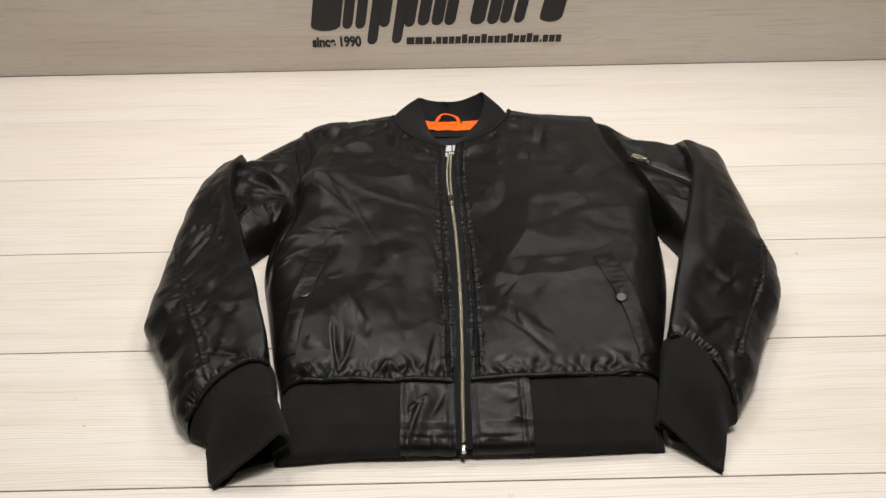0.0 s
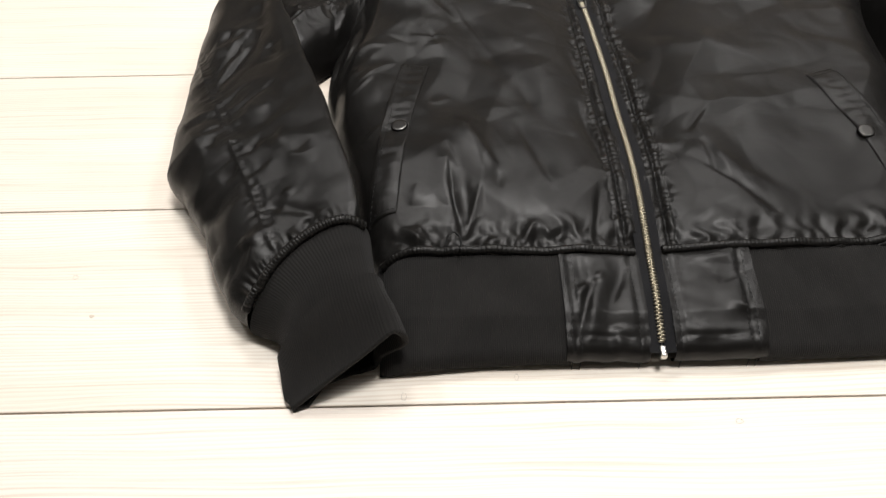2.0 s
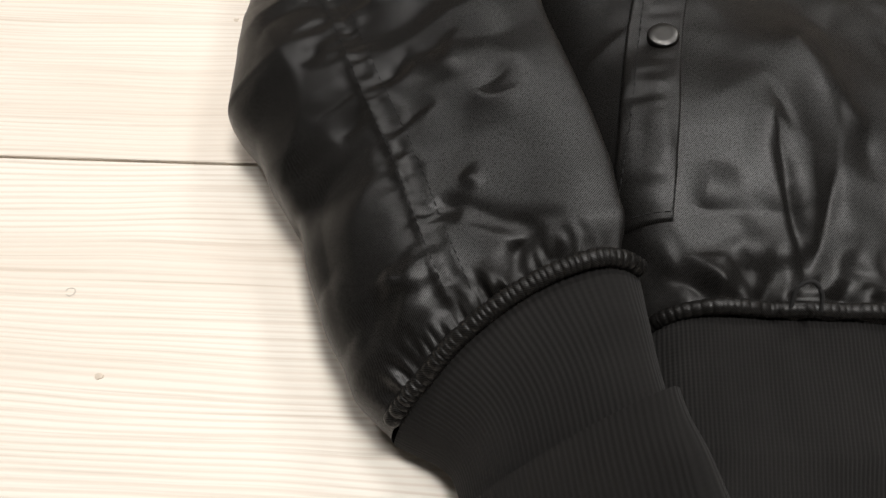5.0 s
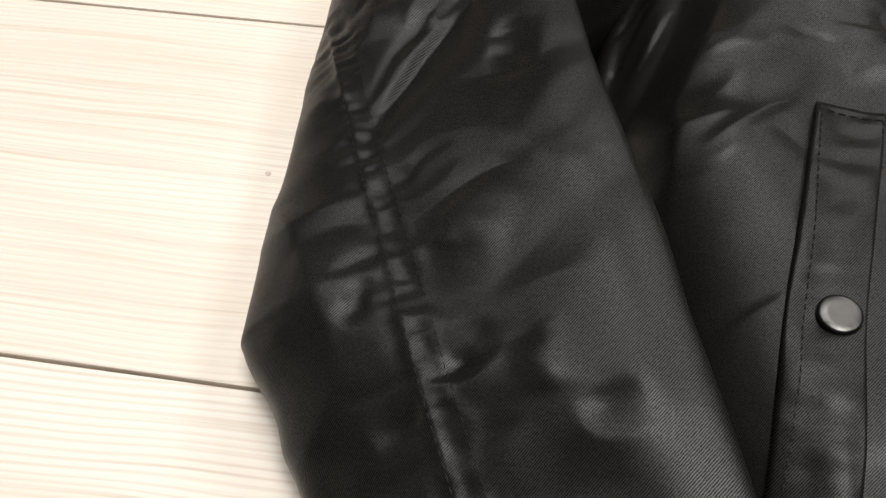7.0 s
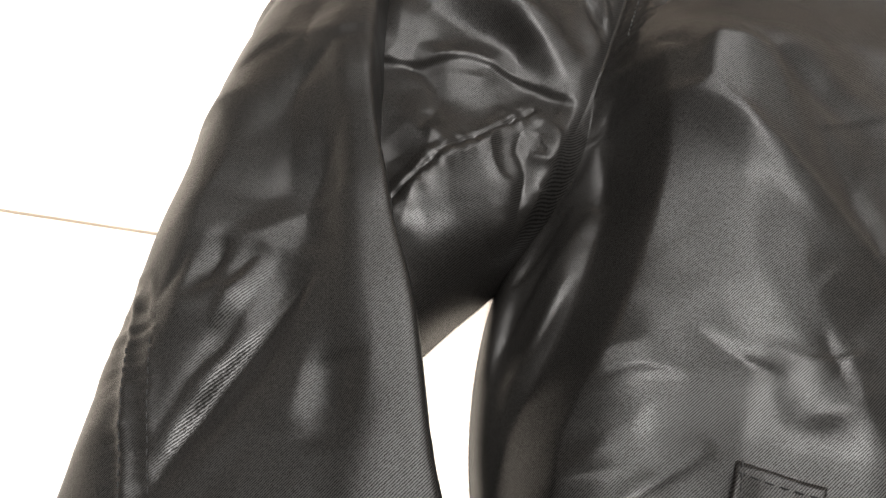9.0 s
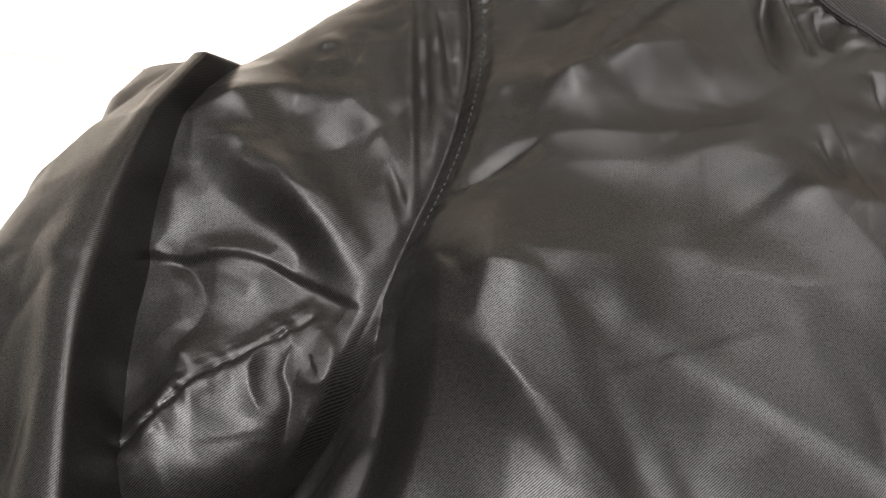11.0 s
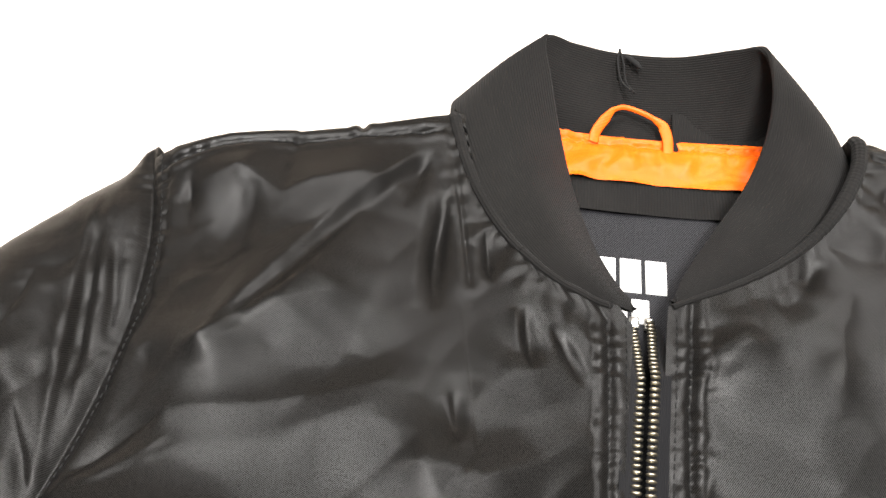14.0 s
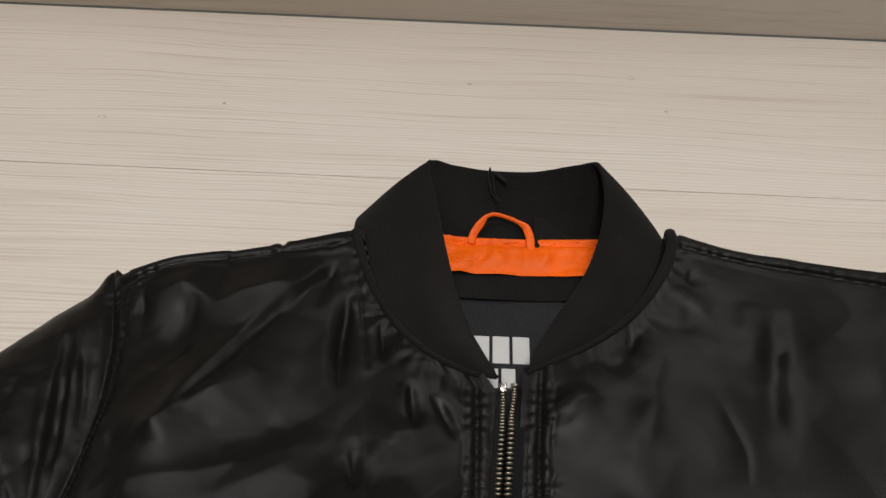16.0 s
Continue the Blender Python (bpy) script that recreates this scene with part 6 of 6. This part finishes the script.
stitches("placket_stitching", body_tree, [(0.0465, 0.607), (0.0430, 0.540), (0.0420, 0.500), (0.0430, 0.455), (0.0460, 0.33), (0.0475, 0.23), (0.0475, 0.115)], jacket)
for x in (-0.0285, -0.0225, 0.021, 0.0505, 0.1000, 0.1060):
    stitches("tab_stitching", body_tree, [(x, 0.026), (x - 0.001, 0.102)], jacket)
stitches("sleeve_stitching", sleeve_tree, SLEEVE_SEAM, jacket, width=0.0005)
stitches("sleeve_stitching", sleeve_tree, [(x + 0.0085, y + 0.003) for x, y in SLEEVE_SEAM], jacket, width=0.0004)
cuff_tree = bvh_of(sleeve_l, sleeve_r, cuff_l, cuff_r)
piping("cuff_welt", [(-0.265, 0.0585), (-0.254, 0.069), (-0.238, 0.083), (-0.217, 0.096), (-0.196, 0.104), (-0.178, 0.107)], 0.0036, cuff_tree, 0.0022, jacket, wave=0.0046, amp=0.09)
piping("cuff_welt", [(0.335, 0.064), (0.327, 0.083), (0.311, 0.112), (0.292, 0.129), (0.276, 0.136)], 0.0036, cuff_tree, 0.0022, jacket, wave=0.0046, amp=0.09)

# ---- print on the back board ----
sign = tagged(new("wall_print"), "large black slanted mark printed on the back board", "print")
FACE = 1.0005


def print_shape(points, name="print_stroke"):
    bm = bmesh.new()
    front = [bm.verts.new((x, FACE - 0.0008, z)) for x, z in points]
    rear = [bm.verts.new((x, FACE + 0.0002, z)) for x, z in points]
    bm.faces.new(front)
    n = len(points)
    for i in range(n):
        bm.faces.new((front[i], rear[i], rear[(i + 1) % n], front[(i + 1) % n]))
    bmesh.ops.recalc_face_normals(bm, faces=bm.faces)
    return part(name, bm, INK, sign, smooth=False)


def slanted(x, width, z0, z1, round_foot=0.012):
    """One leaning stroke with a rounded foot."""
    lean = 0.20
    foot = [(x + width * (0.5 - 0.5 * math.cos(a)), z0 + round_foot * (1 - math.sin(a))) for a in np.linspace(0, math.pi, 9)]
    foot = [(px + lean * (pz - z0), pz) for px, pz in foot]
    print_shape([(x + lean * (z1 - z0), z1)] + foot + [(x + width + lean * (z1 - z0), z1)])


for x, w, z0 in ((-0.240, 0.060, 0.086), (-0.176, 0.021, 0.090), (-0.150, 0.021, 0.090), (-0.128, 0.021, 0.056), (-0.101, 0.021, 0.092), (-0.078, 0.021, 0.057), (-0.051, 0.022, 0.092), (-0.024, 0.024, 0.094), (0.004, 0.024, 0.094), (0.030, 0.023, 0.094), (0.082, 0.030, 0.094), (0.116, 0.024, 0.094), (0.142, 0.022, 0.096), (0.170, 0.022, 0.096), (0.222, 0.046, 0.097)):
    slanted(x, w, z0, 0.178)
# the small line beside it, as plain blocks
x = -0.046
for k in range(24):
    wide = (0.0165 if k < 3 else 0.0042) if k in (0, 1, 2, 3, 20) else 0.0112
    wide = 0.0158 if k < 3 else wide
    tall = 0.0062 if k in (3, 20) else (0.0190 if k in (8, 11, 15, 18) else 0.0150)
    print_shape([(x, 0.0545), (x + wide, 0.0545), (x + wide + 0.001, 0.0545 + tall), (x + 0.001, 0.0545 + tall)], "print_bar")
    x += wide + 0.0021
text = bpy.data.curves.new("print_words", "FONT")
text.body, text.size, text.extrude, text.offset = "since 1990", 0.0290, 0.0004, 0.0013
words = new("print_words", text)
words.matrix_world = Matrix.Translation((-0.2385, FACE - 0.0008, 0.0535)) @ Matrix.Rotation(math.pi / 2, 4, "X") @ Matrix.Diagonal((0.80, 1.0, 1.0, 1))
bpy.context.view_layer.update()
me = bpy.data.meshes.new_from_object(words.evaluated_get(bpy.context.evaluated_depsgraph_get()))
place = words.matrix_world.copy()
bpy.data.objects.remove(words)
me.transform(place)
me.materials.clear()
part("print_words", me, INK, sign, "small black words since 1990", smooth=False)


# ---- marks in the wood ----
def knot(i, x, y, r, long=1.6, seed=0):
    """A small dark knot set in a plank."""
    bm = bmesh.new()
    n = 14
    rnd = random.Random(seed)
    ring = [bm.verts.new((x + r * long * math.cos(a) * k, y - i * PLANK + r * math.sin(a) * k, 0.0004)) for a, k in ((2 * math.pi * j / n, rnd.uniform(0.7, 1.1)) for j in range(n))]
    low = [bm.verts.new((v.co.x * 1.0, v.co.y, -0.001)) for v in ring]
    bm.faces.new(ring)
    for j in range(n):
        bm.faces.new((ring[j], low[j], low[(j + 1) % n], ring[(j + 1) % n]))
    bmesh.ops.recalc_face_normals(bm, faces=bm.faces)
    part("knot", bm, KNOT, planks[i + 4], smooth=False)


def knot_ring(i, x, y, r, long, seed):
    """The thin grey outline of a pin knot, open on one side."""
    bm = bmesh.new()
    rnd = random.Random(seed)
    n, gap = 22, rnd.uniform(0.3, 1.4)
    start = rnd.uniform(0, 6.28)
    rows = []
    for j in range(n):
        a = start + (2 * math.pi - gap) * j / (n - 1)
        k = rnd.uniform(0.92, 1.08)
        rows.append([bm.verts.new((x + r * k * q * math.cos(a), y - i * PLANK + r * long * k * q * math.sin(a), z)) for q, z in ((0.84, 0.0002), (0.92, 0.0004), (1.0, 0.0002))])
    for a, b in zip(rows[:-1], rows[1:]):
        for j in range(2):
            bm.faces.new((a[j], a[j + 1], b[j + 1], b[j]))
    part("knot", bm, KNOT_RING, planks[i + 4])


for k, (x, y, r) in enumerate(((-0.397, 0.084, 0.0016), (-0.379, 0.303, 0.0012), (0.008, 0.914, 0.0018), (-0.197, 0.876, 0.0014), (0.175, 0.890, 0.0014), (0.529, 0.367, 0.0018))):
    knot(int(math.floor(y / PLANK)), x, y, r, 1.3, k)
for k, (x, y, r, long) in enumerate(((-0.151, 0.007, 0.0019, 1.8), (-0.069, 0.021, 0.0016, 1.9), (0.083, -0.018, 0.0026, 0.8), (-0.422, 0.124, 0.0024, 0.9), (0.149, 0.931, 0.0028, 0.9), (-0.293, 0.853, 0.0034, 0.6))):
    knot_ring(int(math.floor(y / PLANK)), x, y, r, long, k + 30)
